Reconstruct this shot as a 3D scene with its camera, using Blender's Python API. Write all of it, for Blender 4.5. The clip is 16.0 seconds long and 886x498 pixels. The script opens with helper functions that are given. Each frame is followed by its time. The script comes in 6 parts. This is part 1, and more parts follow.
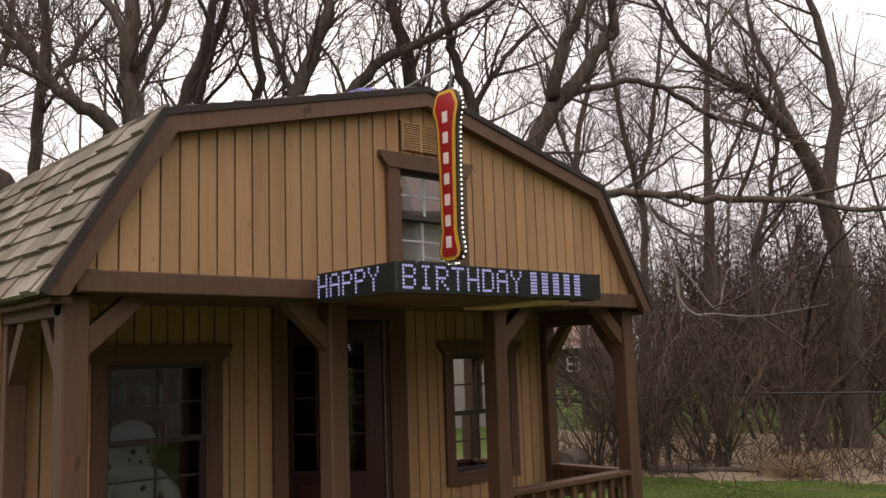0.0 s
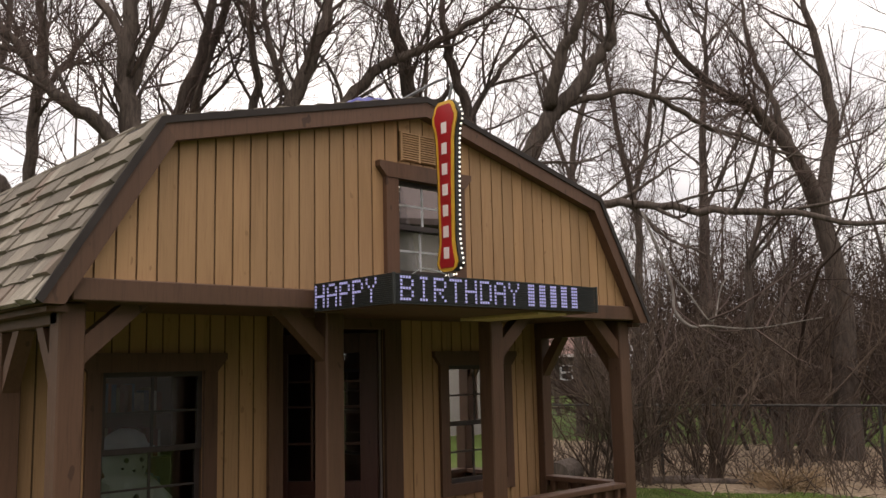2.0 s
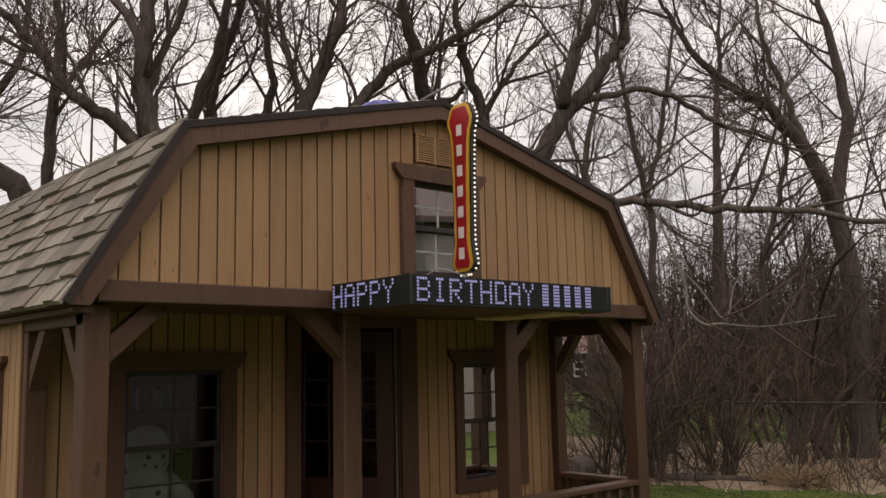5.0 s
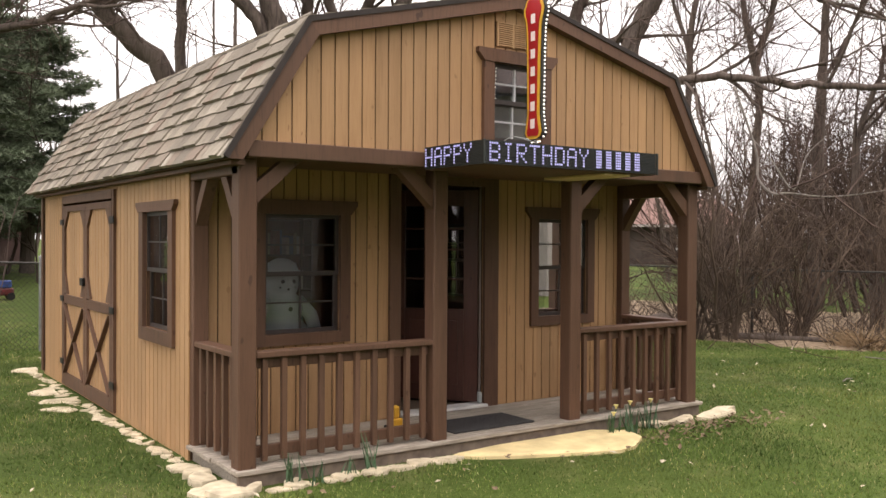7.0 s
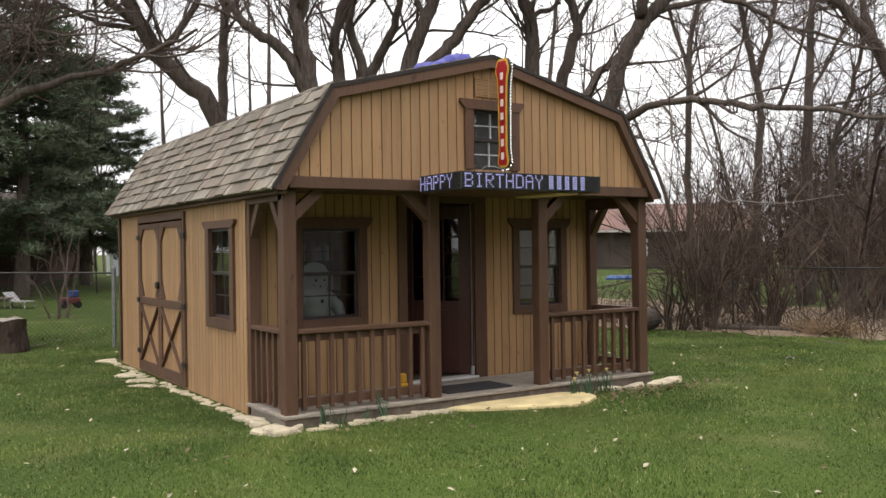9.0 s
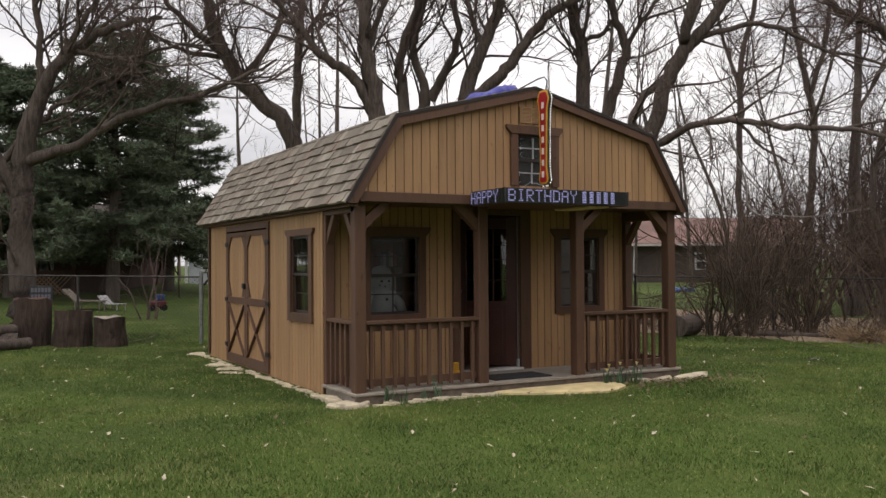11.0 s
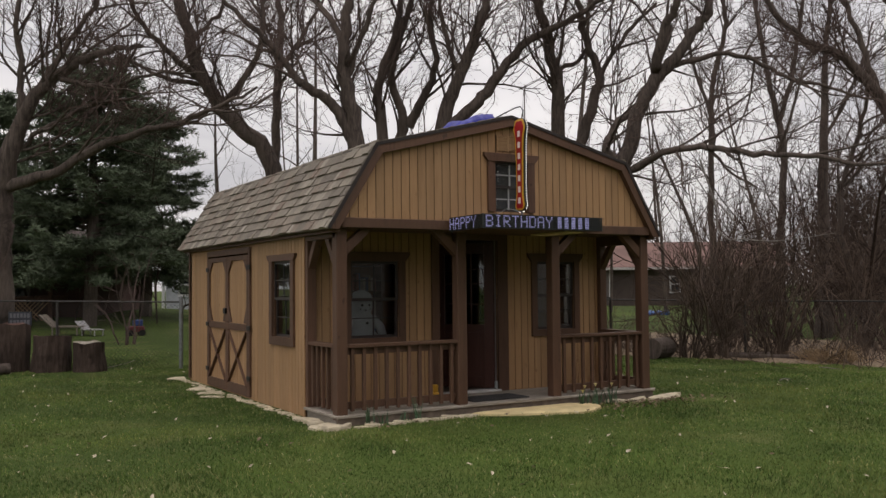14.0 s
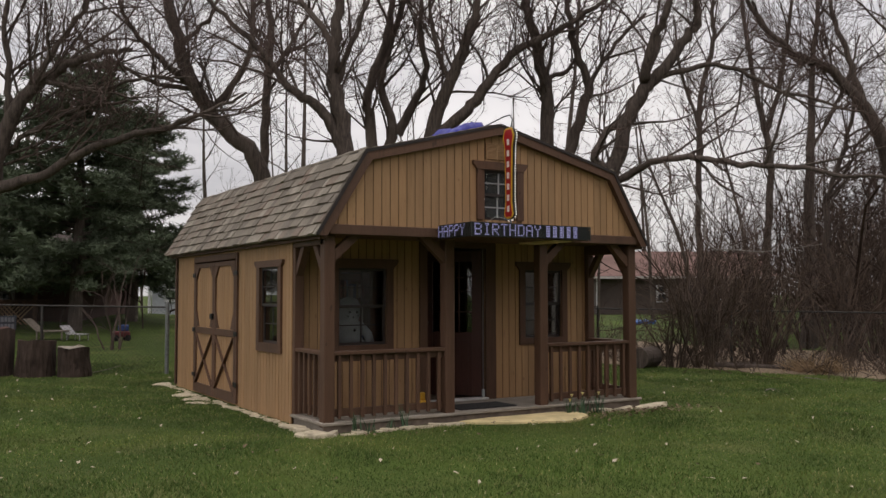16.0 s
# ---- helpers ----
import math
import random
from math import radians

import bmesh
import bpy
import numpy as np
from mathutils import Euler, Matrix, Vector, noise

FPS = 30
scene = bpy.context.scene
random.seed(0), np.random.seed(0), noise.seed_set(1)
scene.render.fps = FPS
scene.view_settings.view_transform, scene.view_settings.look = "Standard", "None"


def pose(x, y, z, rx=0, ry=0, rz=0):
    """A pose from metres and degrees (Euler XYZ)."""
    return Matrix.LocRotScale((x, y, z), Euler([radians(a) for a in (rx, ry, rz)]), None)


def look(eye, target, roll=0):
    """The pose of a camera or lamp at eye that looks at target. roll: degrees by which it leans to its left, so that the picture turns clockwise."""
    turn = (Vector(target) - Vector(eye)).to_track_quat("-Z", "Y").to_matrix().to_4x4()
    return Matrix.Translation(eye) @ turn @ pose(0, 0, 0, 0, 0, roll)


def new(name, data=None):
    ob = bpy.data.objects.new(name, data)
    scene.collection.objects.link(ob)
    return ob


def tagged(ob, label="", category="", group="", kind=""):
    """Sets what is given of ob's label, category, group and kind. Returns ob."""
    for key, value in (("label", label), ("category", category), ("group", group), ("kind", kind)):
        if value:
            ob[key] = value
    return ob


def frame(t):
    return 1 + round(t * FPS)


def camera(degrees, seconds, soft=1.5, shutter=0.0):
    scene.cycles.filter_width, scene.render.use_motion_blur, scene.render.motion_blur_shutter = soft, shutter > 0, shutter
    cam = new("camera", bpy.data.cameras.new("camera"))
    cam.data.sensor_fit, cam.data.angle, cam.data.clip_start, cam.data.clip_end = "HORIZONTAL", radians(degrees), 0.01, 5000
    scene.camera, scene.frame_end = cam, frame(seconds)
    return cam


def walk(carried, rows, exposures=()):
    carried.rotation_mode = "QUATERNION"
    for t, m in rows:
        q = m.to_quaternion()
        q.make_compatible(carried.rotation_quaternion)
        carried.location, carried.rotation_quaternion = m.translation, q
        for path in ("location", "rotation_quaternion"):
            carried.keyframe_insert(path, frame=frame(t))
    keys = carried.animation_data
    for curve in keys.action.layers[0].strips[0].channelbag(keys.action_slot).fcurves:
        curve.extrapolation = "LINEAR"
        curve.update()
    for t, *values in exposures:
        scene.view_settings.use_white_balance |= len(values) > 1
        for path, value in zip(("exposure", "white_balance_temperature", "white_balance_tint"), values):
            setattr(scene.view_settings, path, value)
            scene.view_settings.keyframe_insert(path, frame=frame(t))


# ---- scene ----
cam = camera(52.8, 16.0)
PATH = [
    (0, (-1.457, -4.122, 1.589), (-0.113, -2.662, 1.844), -1.9),
    (0.5, (-1.465, -4.104, 1.618), (-0.12, -2.646, 1.872), -1.6),
    (1, (-1.464, -4.118, 1.609), (-0.121, -2.66, 1.875), -1.5),
    (1.5, (-1.468, -4.112, 1.621), (-0.12, -2.66, 1.887), -1.4),
    (2, (-1.467, -4.104, 1.617), (-0.115, -2.655, 1.886), -1.3),
    (2.5, (-1.465, -4.126, 1.622), (-0.111, -2.678, 1.889), -1.4),
    (3, (-1.467, -4.118, 1.618), (-0.112, -2.672, 1.887), -1.4),
    (5.5, (-1.598, -4.193, 1.634), (-0.289, -2.702, 1.886), -1.1),
    (6, (-1.752, -4.443, 1.515), (-0.545, -2.858, 1.691), -0.2),
    (6.5, (-1.891, -4.758, 1.486), (-0.762, -3.111, 1.591), 0.2),
    (7, (-2.129, -5.217, 1.465), (-0.979, -3.58, 1.443), 0.3),
    (7.5, (-2.296, -5.669, 1.447), (-1.168, -4.018, 1.464), -2.0),
    (8, (-2.526, -6.159, 1.411), (-1.417, -4.495, 1.452), -0.3),
    (8.2, (-2.628, -6.348, 1.435), (-1.519, -4.683, 1.439), -0.4),
    (10.3, (-3.347, -8.069, 1.426), (-2.342, -6.34, 1.431), -0.7),
    (10.5, (-3.384, -8.166, 1.413), (-2.424, -6.411, 1.38), -0.1),
    (11, (-3.576, -8.307, 1.344), (-2.609, -6.557, 1.374), -0.4),
    (11.5, (-3.692, -8.49, 1.357), (-2.716, -6.745, 1.417), 0.3),
    (12, (-3.678, -8.51, 1.408), (-2.684, -6.777, 1.493), 0.6),
    (12.5, (-3.673, -8.531, 1.411), (-2.681, -6.797, 1.493), -0.3),
    (13, (-3.677, -8.544, 1.382), (-2.685, -6.809, 1.46), -0.5),
    (13.5, (-3.691, -8.522, 1.385), (-2.689, -6.792, 1.465), -0.7),
    (14, (-3.717, -8.503, 1.342), (-2.705, -6.78, 1.426), -0.6),
    (14.5, (-3.649, -8.53, 1.375), (-2.641, -6.804, 1.459), -0.5),
    (15, (-3.658, -8.528, 1.397), (-2.641, -6.808, 1.478), -0.5),
    (15.5, (-3.642, -8.524, 1.381), (-2.62, -6.807, 1.468), -0.3),
    (16, (-3.721, -8.496, 1.347), (-2.686, -6.788, 1.447), -0.1),
]
EXPOSURES = [(0, 0.03, 7000, 14), (3, 0.0, 7000, 14), (5.5, -0.36, 7000, 14), (6.5, 0.55, 7000, 14), (7, 0.78, 7000, 14), (7.5, 0.48, 7000, 14), (8, 0.7, 6500, 8),
             (10.5, -0.18, 6600, 10), (11, -0.15, 6600, 11), (11.5, -0.2, 6600, 12), (12, -0.45, 6650, 12), (16, -0.49, 6650, 12)]
walk(cam, [(t, look(eye, target, roll)) for t, eye, target, roll in PATH], EXPOSURES)


# ---- light: an overcast spring sky ----
world = bpy.data.worlds.new("overcast_sky")
scene.world = world
world.use_nodes = True
wn, wl = world.node_tree.nodes, world.node_tree.links
wn.clear()
w_out = wn.new("ShaderNodeOutputWorld")
w_bg = wn.new("ShaderNodeBackground")
w_sky = wn.new("ShaderNodeTexSky")
w_sky.sky_type, w_sky.sun_disc = "NISHITA", False
w_sky.sun_elevation, w_sky.sun_rotation = radians(71), radians(212)
w_sky_dim = wn.new("ShaderNodeVectorMath")
w_sky_dim.operation = "SCALE"
w_sky_dim.inputs["Scale"].default_value = 0.10
w_co = wn.new("ShaderNodeTexCoord")
w_map = wn.new("ShaderNodeMapping")
w_map.inputs["Scale"].default_value = (1.0, 1.0, 3.2)
w_noise = wn.new("ShaderNodeTexNoise")
w_noise.inputs["Scale"].default_value = 3.2
w_noise.inputs["Detail"].default_value = 7
w_ramp = wn.new("ShaderNodeValToRGB")
w_ramp.color_ramp.elements[0].position, w_ramp.color_ramp.elements[0].color = 0.34, (0.80, 0.785, 0.82, 1)
w_ramp.color_ramp.elements[1].position, w_ramp.color_ramp.elements[1].color = 0.62, (1.34, 1.30, 1.29, 1)
w_mix = wn.new("ShaderNodeMixRGB")
w_mix.inputs[0].default_value = 0.88
wl.new(w_co.outputs["Generated"], w_map.inputs["Vector"])
wl.new(w_map.outputs[0], w_noise.inputs["Vector"])
wl.new(w_noise.outputs["Fac"], w_ramp.inputs["Fac"])
wl.new(w_sky.outputs[0], w_sky_dim.inputs[0])
wl.new(w_sky_dim.outputs[0], w_mix.inputs[1])
wl.new(w_ramp.outputs["Color"], w_mix.inputs[2])
w_split = wn.new("ShaderNodeSeparateXYZ")
w_up = wn.new("ShaderNodeMapRange")
w_up.inputs["To Min"].default_value, w_up.inputs["To Max"].default_value = 0.95, 2.1
w_over = wn.new("ShaderNodeVectorMath")
w_over.operation = "SCALE"
wl.new(w_co.outputs["Generated"], w_split.inputs[0])
wl.new(w_split.outputs["Z"], w_up.inputs["Value"])
wl.new(w_mix.outputs[0], w_over.inputs[0])
wl.new(w_up.outputs[0], w_over.inputs["Scale"])
wl.new(w_over.outputs[0], w_bg.inputs["Color"])
w_bg.inputs["Strength"].default_value = 0.92
wl.new(w_bg.outputs[0], w_out.inputs[0])

sun = new("sun", bpy.data.lights.new("sun", "SUN"))
sun.data.energy, sun.data.angle, sun.data.color = 0.7, radians(20), (1.0, 0.95, 0.88)
sun.matrix_world = look((-5, -9, 34), (2, 2, 0))


# ---- materials ----
class Nodes:
    """A small builder of node materials."""

    def __init__(self, name):
        self.mat = bpy.data.materials.new(name)
        self.mat.use_nodes = True
        self.n, self.l = self.mat.node_tree.nodes, self.mat.node_tree.links
        self.bsdf = self.n["Principled BSDF"]
        self.co = self.n.new("ShaderNodeTexCoord").outputs["Object"]

    def mapped(self, scale, source=None):
        m = self.n.new("ShaderNodeMapping")
        m.inputs["Scale"].default_value = scale
        self.l.new(source or self.co, m.inputs["Vector"])
        return m.outputs[0]

    def noise(self, scale, detail=4.0, stretch=(1, 1, 1), rough=0.55, distortion=0.0):
        t = self.n.new("ShaderNodeTexNoise")
        t.inputs["Scale"].default_value, t.inputs["Detail"].default_value = scale, detail
        t.inputs["Roughness"].default_value, t.inputs["Distortion"].default_value = rough, distortion
        self.l.new(self.mapped(stretch), t.inputs["Vector"])
        return t.outputs["Fac"]

    def ramp(self, fac, *stops):
        r = self.n.new("ShaderNodeValToRGB")
        e = r.color_ramp.elements
        while len(e) < len(stops):
            e.new(0.5)
        for el, (p, c) in zip(e, stops):
            el.position, el.color = p, (*c, 1) if len(c) == 3 else c
        self.l.new(fac, r.inputs["Fac"])
        return r.outputs["Color"]

    def mix(self, fac, a, b, kind="MIX"):
        m = self.n.new("ShaderNodeMixRGB")
        m.blend_type = kind
        for sock, v in zip(m.inputs, (fac, a, b)):
            if isinstance(v, (int, float)):
                sock.default_value = v
            elif isinstance(v, tuple):
                sock.default_value = (*v, 1)
            else:
                self.l.new(v, sock)
        return m.outputs[0]

    def random(self):
        return self.n.new("ShaderNodeObjectInfo").outputs["Random"]

    def island(self):
        return self.n.new("ShaderNodeNewGeometry").outputs["Random Per Island"]

    def done(self, color, rough=0.7, bump=None, strength=0.3, distance=0.01, metal=0.0, spec=0.5, rough_map=None):
        b = self.bsdf
        if isinstance(color, tuple):
            b.inputs["Base Color"].default_value = (*color, 1)
        else:
            self.l.new(color, b.inputs["Base Color"])
        b.inputs["Roughness"].default_value, b.inputs["Metallic"].default_value = rough, metal
        b.inputs["Specular IOR Level"].default_value = spec
        if rough_map is not None:
            self.l.new(rough_map, b.inputs["Roughness"])
        if bump is not None:
            k = self.n.new("ShaderNodeBump")
            k.inputs["Strength"].default_value, k.inputs["Distance"].default_value = strength, distance
            self.l.new(bump, k.inputs["Height"])
            self.l.new(k.outputs[0], b.inputs["Normal"])
        return self.mat


def painted_wood(name, base, dark, light, rough=0.62):
    """Painted, weathered wood with grain along z and a tone of its own for each board."""
    k = Nodes(name)
    grain = k.noise(26, 5, (3.0, 3.0, 0.16), 0.65, 0.5)
    blotch = k.noise(1.7, 4, (1, 1, 0.5))
    c = k.mix(k.ramp(blotch, (0.3, (0, 0, 0)), (0.72, (1, 1, 1))), base, light)
    c = k.mix(k.ramp(grain, (0.50, (0, 0, 0)), (0.74, (0.6, 0.6, 0.6))), c, dark)
    drip = k.noise(5.5, 4, (2.2, 2.2, 0.22), 0.6)
    c = k.mix(k.ramp(drip, (0.52, (0, 0, 0)), (0.72, (0.45, 0.45, 0.45))), c, dark)
    tone = k.ramp(k.random(), (0.0, (0.86, 0.86, 0.86)), (1.0, (1.08, 1.06, 1.04)))
    c = k.mix(1.0, c, tone, "MULTIPLY")
    spots = k.noise(19, 1, (1, 1, 0.55), 0.4)
    c = k.mix(k.ramp(spots, (0.72, (0, 0, 0)), (0.75, (0.85, 0.85, 0.85))), c, dark)
    return k.done(c, rough, grain, 0.22, 0.004, spec=0.3)


SIDING = painted_wood("tan_siding", (0.355, 0.210, 0.103), (0.25, 0.142, 0.068), (0.395, 0.242, 0.126))
TRIM = painted_wood("brown_trim", (0.098, 0.052, 0.032), (0.055, 0.029, 0.019), (0.125, 0.068, 0.044), 0.55)
DOOR_PAINT = painted_wood("dark_red_brown_paint", (0.060, 0.024, 0.018), (0.03, 0.013, 0.011), (0.075, 0.032, 0.024), 0.4)
# the siding's tan darkened: the shade of the recesses is put into this colour
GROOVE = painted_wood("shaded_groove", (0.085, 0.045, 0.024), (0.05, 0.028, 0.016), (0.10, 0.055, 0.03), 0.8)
BARE_WOOD = painted_wood("bare_lumber", (0.55, 0.40, 0.22), (0.36, 0.24, 0.12), (0.62, 0.48, 0.30), 0.7)


def weathered_deck():
    k = Nodes("weathered_deck")
    g = k.noise(22, 6, (0.2, 3, 3), 0.7, 0.3)
    b = k.noise(2.2, 5)
    c = k.ramp(g, (0.3, (0.16, 0.13, 0.105)), (0.55, (0.34, 0.30, 0.25)), (0.75, (0.50, 0.46, 0.40)))
    c = k.mix(k.ramp(b, (0.42, (0, 0, 0)), (0.7, (0.6, 0.6, 0.6))), c, (0.20, 0.17, 0.14))
    return k.done(c, 0.85, g, 0.4, 0.004, spec=0.2)


DECK = weathered_deck()


def shingle_material():
    k = Nodes("weathered_shingle")
    tone = k.ramp(k.random(), (0.0, (0.10, 0.08, 0.064)), (0.3, (0.185, 0.155, 0.122)), (0.6, (0.25, 0.215, 0.17)), (0.78, (0.19, 0.128, 0.097)), (0.88, (0.30, 0.26, 0.205)), (1.0, (0.40, 0.36, 0.30)))
    streak = k.noise(30, 5, (1, 0.6, 1), 0.7)
    c = k.mix(k.ramp(streak, (0.35, (0.5, 0.5, 0.5)), (0.65, (0, 0, 0))), tone, (0.13, 0.112, 0.09))
    grit = k.noise(420, 2)
    c = k.mix(0.25, c, k.ramp(grit, (0.3, (0.07, 0.06, 0.05)), (0.7, (0.42, 0.39, 0.34))))
    return k.done(c, 0.92, grit, 0.35, 0.003, spec=0.15)


SHINGLE = shingle_material()


def shingle_rest():
    k = Nodes("weathered_shingle_rest")
    tone = k.ramp(k.island(), (0.0, (0.12, 0.098, 0.077)), (0.5, (0.21, 0.18, 0.14)), (1.0, (0.31, 0.275, 0.225)))
    return k.done(tone, 0.92, k.noise(420, 2), 0.35, 0.003, spec=0.15)


SHINGLE_REST = shingle_rest()


def plain(name, color, rough=0.6, vary=0.25, scale=6.0, metal=0.0, spec=0.4, bump=0.15):
    k = Nodes(name)
    n = k.noise(scale, 5)
    d = tuple(c * (1 - vary) for c in color)
    u = tuple(min(1.0, c * (1 + vary)) for c in color)
    return k.done(k.ramp(n, (0.3, d), (0.7, u)), rough, k.noise(scale * 9, 3), bump, 0.003, metal, spec)


def glass_material():
    k = Nodes("window_glass")
    b = k.bsdf
    b.inputs["Base Color"].default_value = (0.92, 0.95, 0.96, 1)
    b.inputs["Roughness"].default_value = 0.015
    b.inputs["IOR"].default_value = 1.5
    b.inputs["Transmission Weight"].default_value = 1.0
    return k.mat


GLASS = glass_material()
BLACK_FRAME = plain("dark_sash", (0.035, 0.026, 0.024), 0.5)
WHITE_FRAME = plain("grey_white_muntin", (0.42, 0.42, 0.43), 0.5)
INTERIOR = plain("dim_plywood_interior", (0.20, 0.13, 0.08), 0.85)
FLOORING = plain("interior_floor", (0.12, 0.085, 0.06), 0.7)
FELT = plain("dark_roof_edge", (0.035, 0.028, 0.026), 0.9)
BLACK_METAL = plain("black_metal", (0.02, 0.02, 0.02), 0.45, metal=0.6)
GALV = plain("galvanised_steel", (0.24, 0.245, 0.25), 0.45, 0.2, 20, metal=0.8)
FENCE_DARK = plain("weathered_fence_steel", (0.05, 0.046, 0.042), 0.6, 0.3, 20, metal=0.4)
SNOWMAN = plain("off_white_plastic", (0.30, 0.32, 0.315), 0.55, 0.06)
MAT_RUBBER = plain("dark_doormat", (0.028, 0.026, 0.026), 0.95, 0.35, 60, bump=0.6)


def bark_material(name, dark, light, moss=0.0):
    k = Nodes(name)
    ridge = k.noise(9, 6, (2.2, 2.2, 0.35), 0.65, 0.6)
    patch = k.noise(0.7, 4)
    c = k.ramp(ridge, (0.32, dark), (0.7, light))
    c = k.mix(k.ramp(patch, (0.5, (0, 0, 0)), (0.75, (0.5, 0.5, 0.5))), c, tuple(min(1, v * 1.5) for v in light))
    return k.done(c, 0.95, ridge, 0.7, 0.03, spec=0.1)


BARK = bark_material("grey_brown_bark", (0.045, 0.036, 0.031), (0.135, 0.108, 0.092))
BARK_PALE = bark_material("pale_grey_bark", (0.08, 0.07, 0.062), (0.24, 0.215, 0.195))
TWIG = plain("reddish_twigs", (0.095, 0.068, 0.059), 0.95, 0.35, 1.3, spec=0.1)
BRUSH = plain("dry_brush_stems", (0.10, 0.074, 0.058), 0.95, 0.4, 1.7, spec=0.1)


THICKET = plain("dark_thicket_stems", (0.056, 0.040, 0.032), 0.95, 0.4, 1.1, spec=0.05)


def grass_ground():
    k = Nodes("lawn_soil")
    fine = k.noise(34, 6)
    mid = k.noise(1.3, 5)
    big = k.noise(0.16, 4)
    c = k.ramp(fine, (0.3, (0.03, 0.05, 0.01)), (0.7, (0.072, 0.1, 0.026)))
    c = k.mix(k.ramp(mid, (0.52, (0, 0, 0)), (0.72, (0.55, 0.55, 0.55))), c, (0.165, 0.145, 0.07))
    c = k.mix(k.ramp(big, (0.45, (0, 0, 0)), (0.65, (0.5, 0.5, 0.5))), c, (0.10, 0.145, 0.028))
    return k.done(c, 0.95, fine, 0.8, 0.03, spec=0.1)


LAWN = grass_ground()


def blade_material():
    k = Nodes("grass_blades")
    c = k.ramp(k.island(), (0.0, (0.042, 0.078, 0.015)), (0.5, (0.086, 0.142, 0.031)), (0.85, (0.138, 0.195, 0.054)), (0.94, (0.28, 0.26, 0.11)), (1.0, (0.42, 0.38, 0.22)))
    big = k.noise(0.55, 4)
    c = k.mix(k.ramp(big, (0.5, (0, 0, 0)), (0.72, (0.5, 0.5, 0.5))), c, (0.24, 0.24, 0.075))
    dark = k.noise(0.9, 5, (1, 1, 1), 0.6)
    c = k.mix(1.0, c, k.ramp(dark, (0.35, (0.52, 0.56, 0.52)), (0.62, (1.2, 1.17, 1.1))), "MULTIPLY")
    return k.done(c, 0.8, spec=0.2)


BLADES = blade_material()
LEAF_LITTER = plain("brown_leaf_litter", (0.22, 0.165, 0.115), 0.95, 0.5, 14, spec=0.1, bump=0.8)
STONE = plain("pale_limestone", (0.50, 0.43, 0.31), 0.9, 0.3, 9, spec=0.2, bump=0.6)
STONE_YELLOW = plain("sandy_limestone_slab", (0.62, 0.50, 0.27), 0.9, 0.22, 5, spec=0.2, bump=0.5)
NEEDLE = plain("pine_needles", (0.11, 0.135, 0.088), 0.9, 0.45, 1.2, spec=0.1)


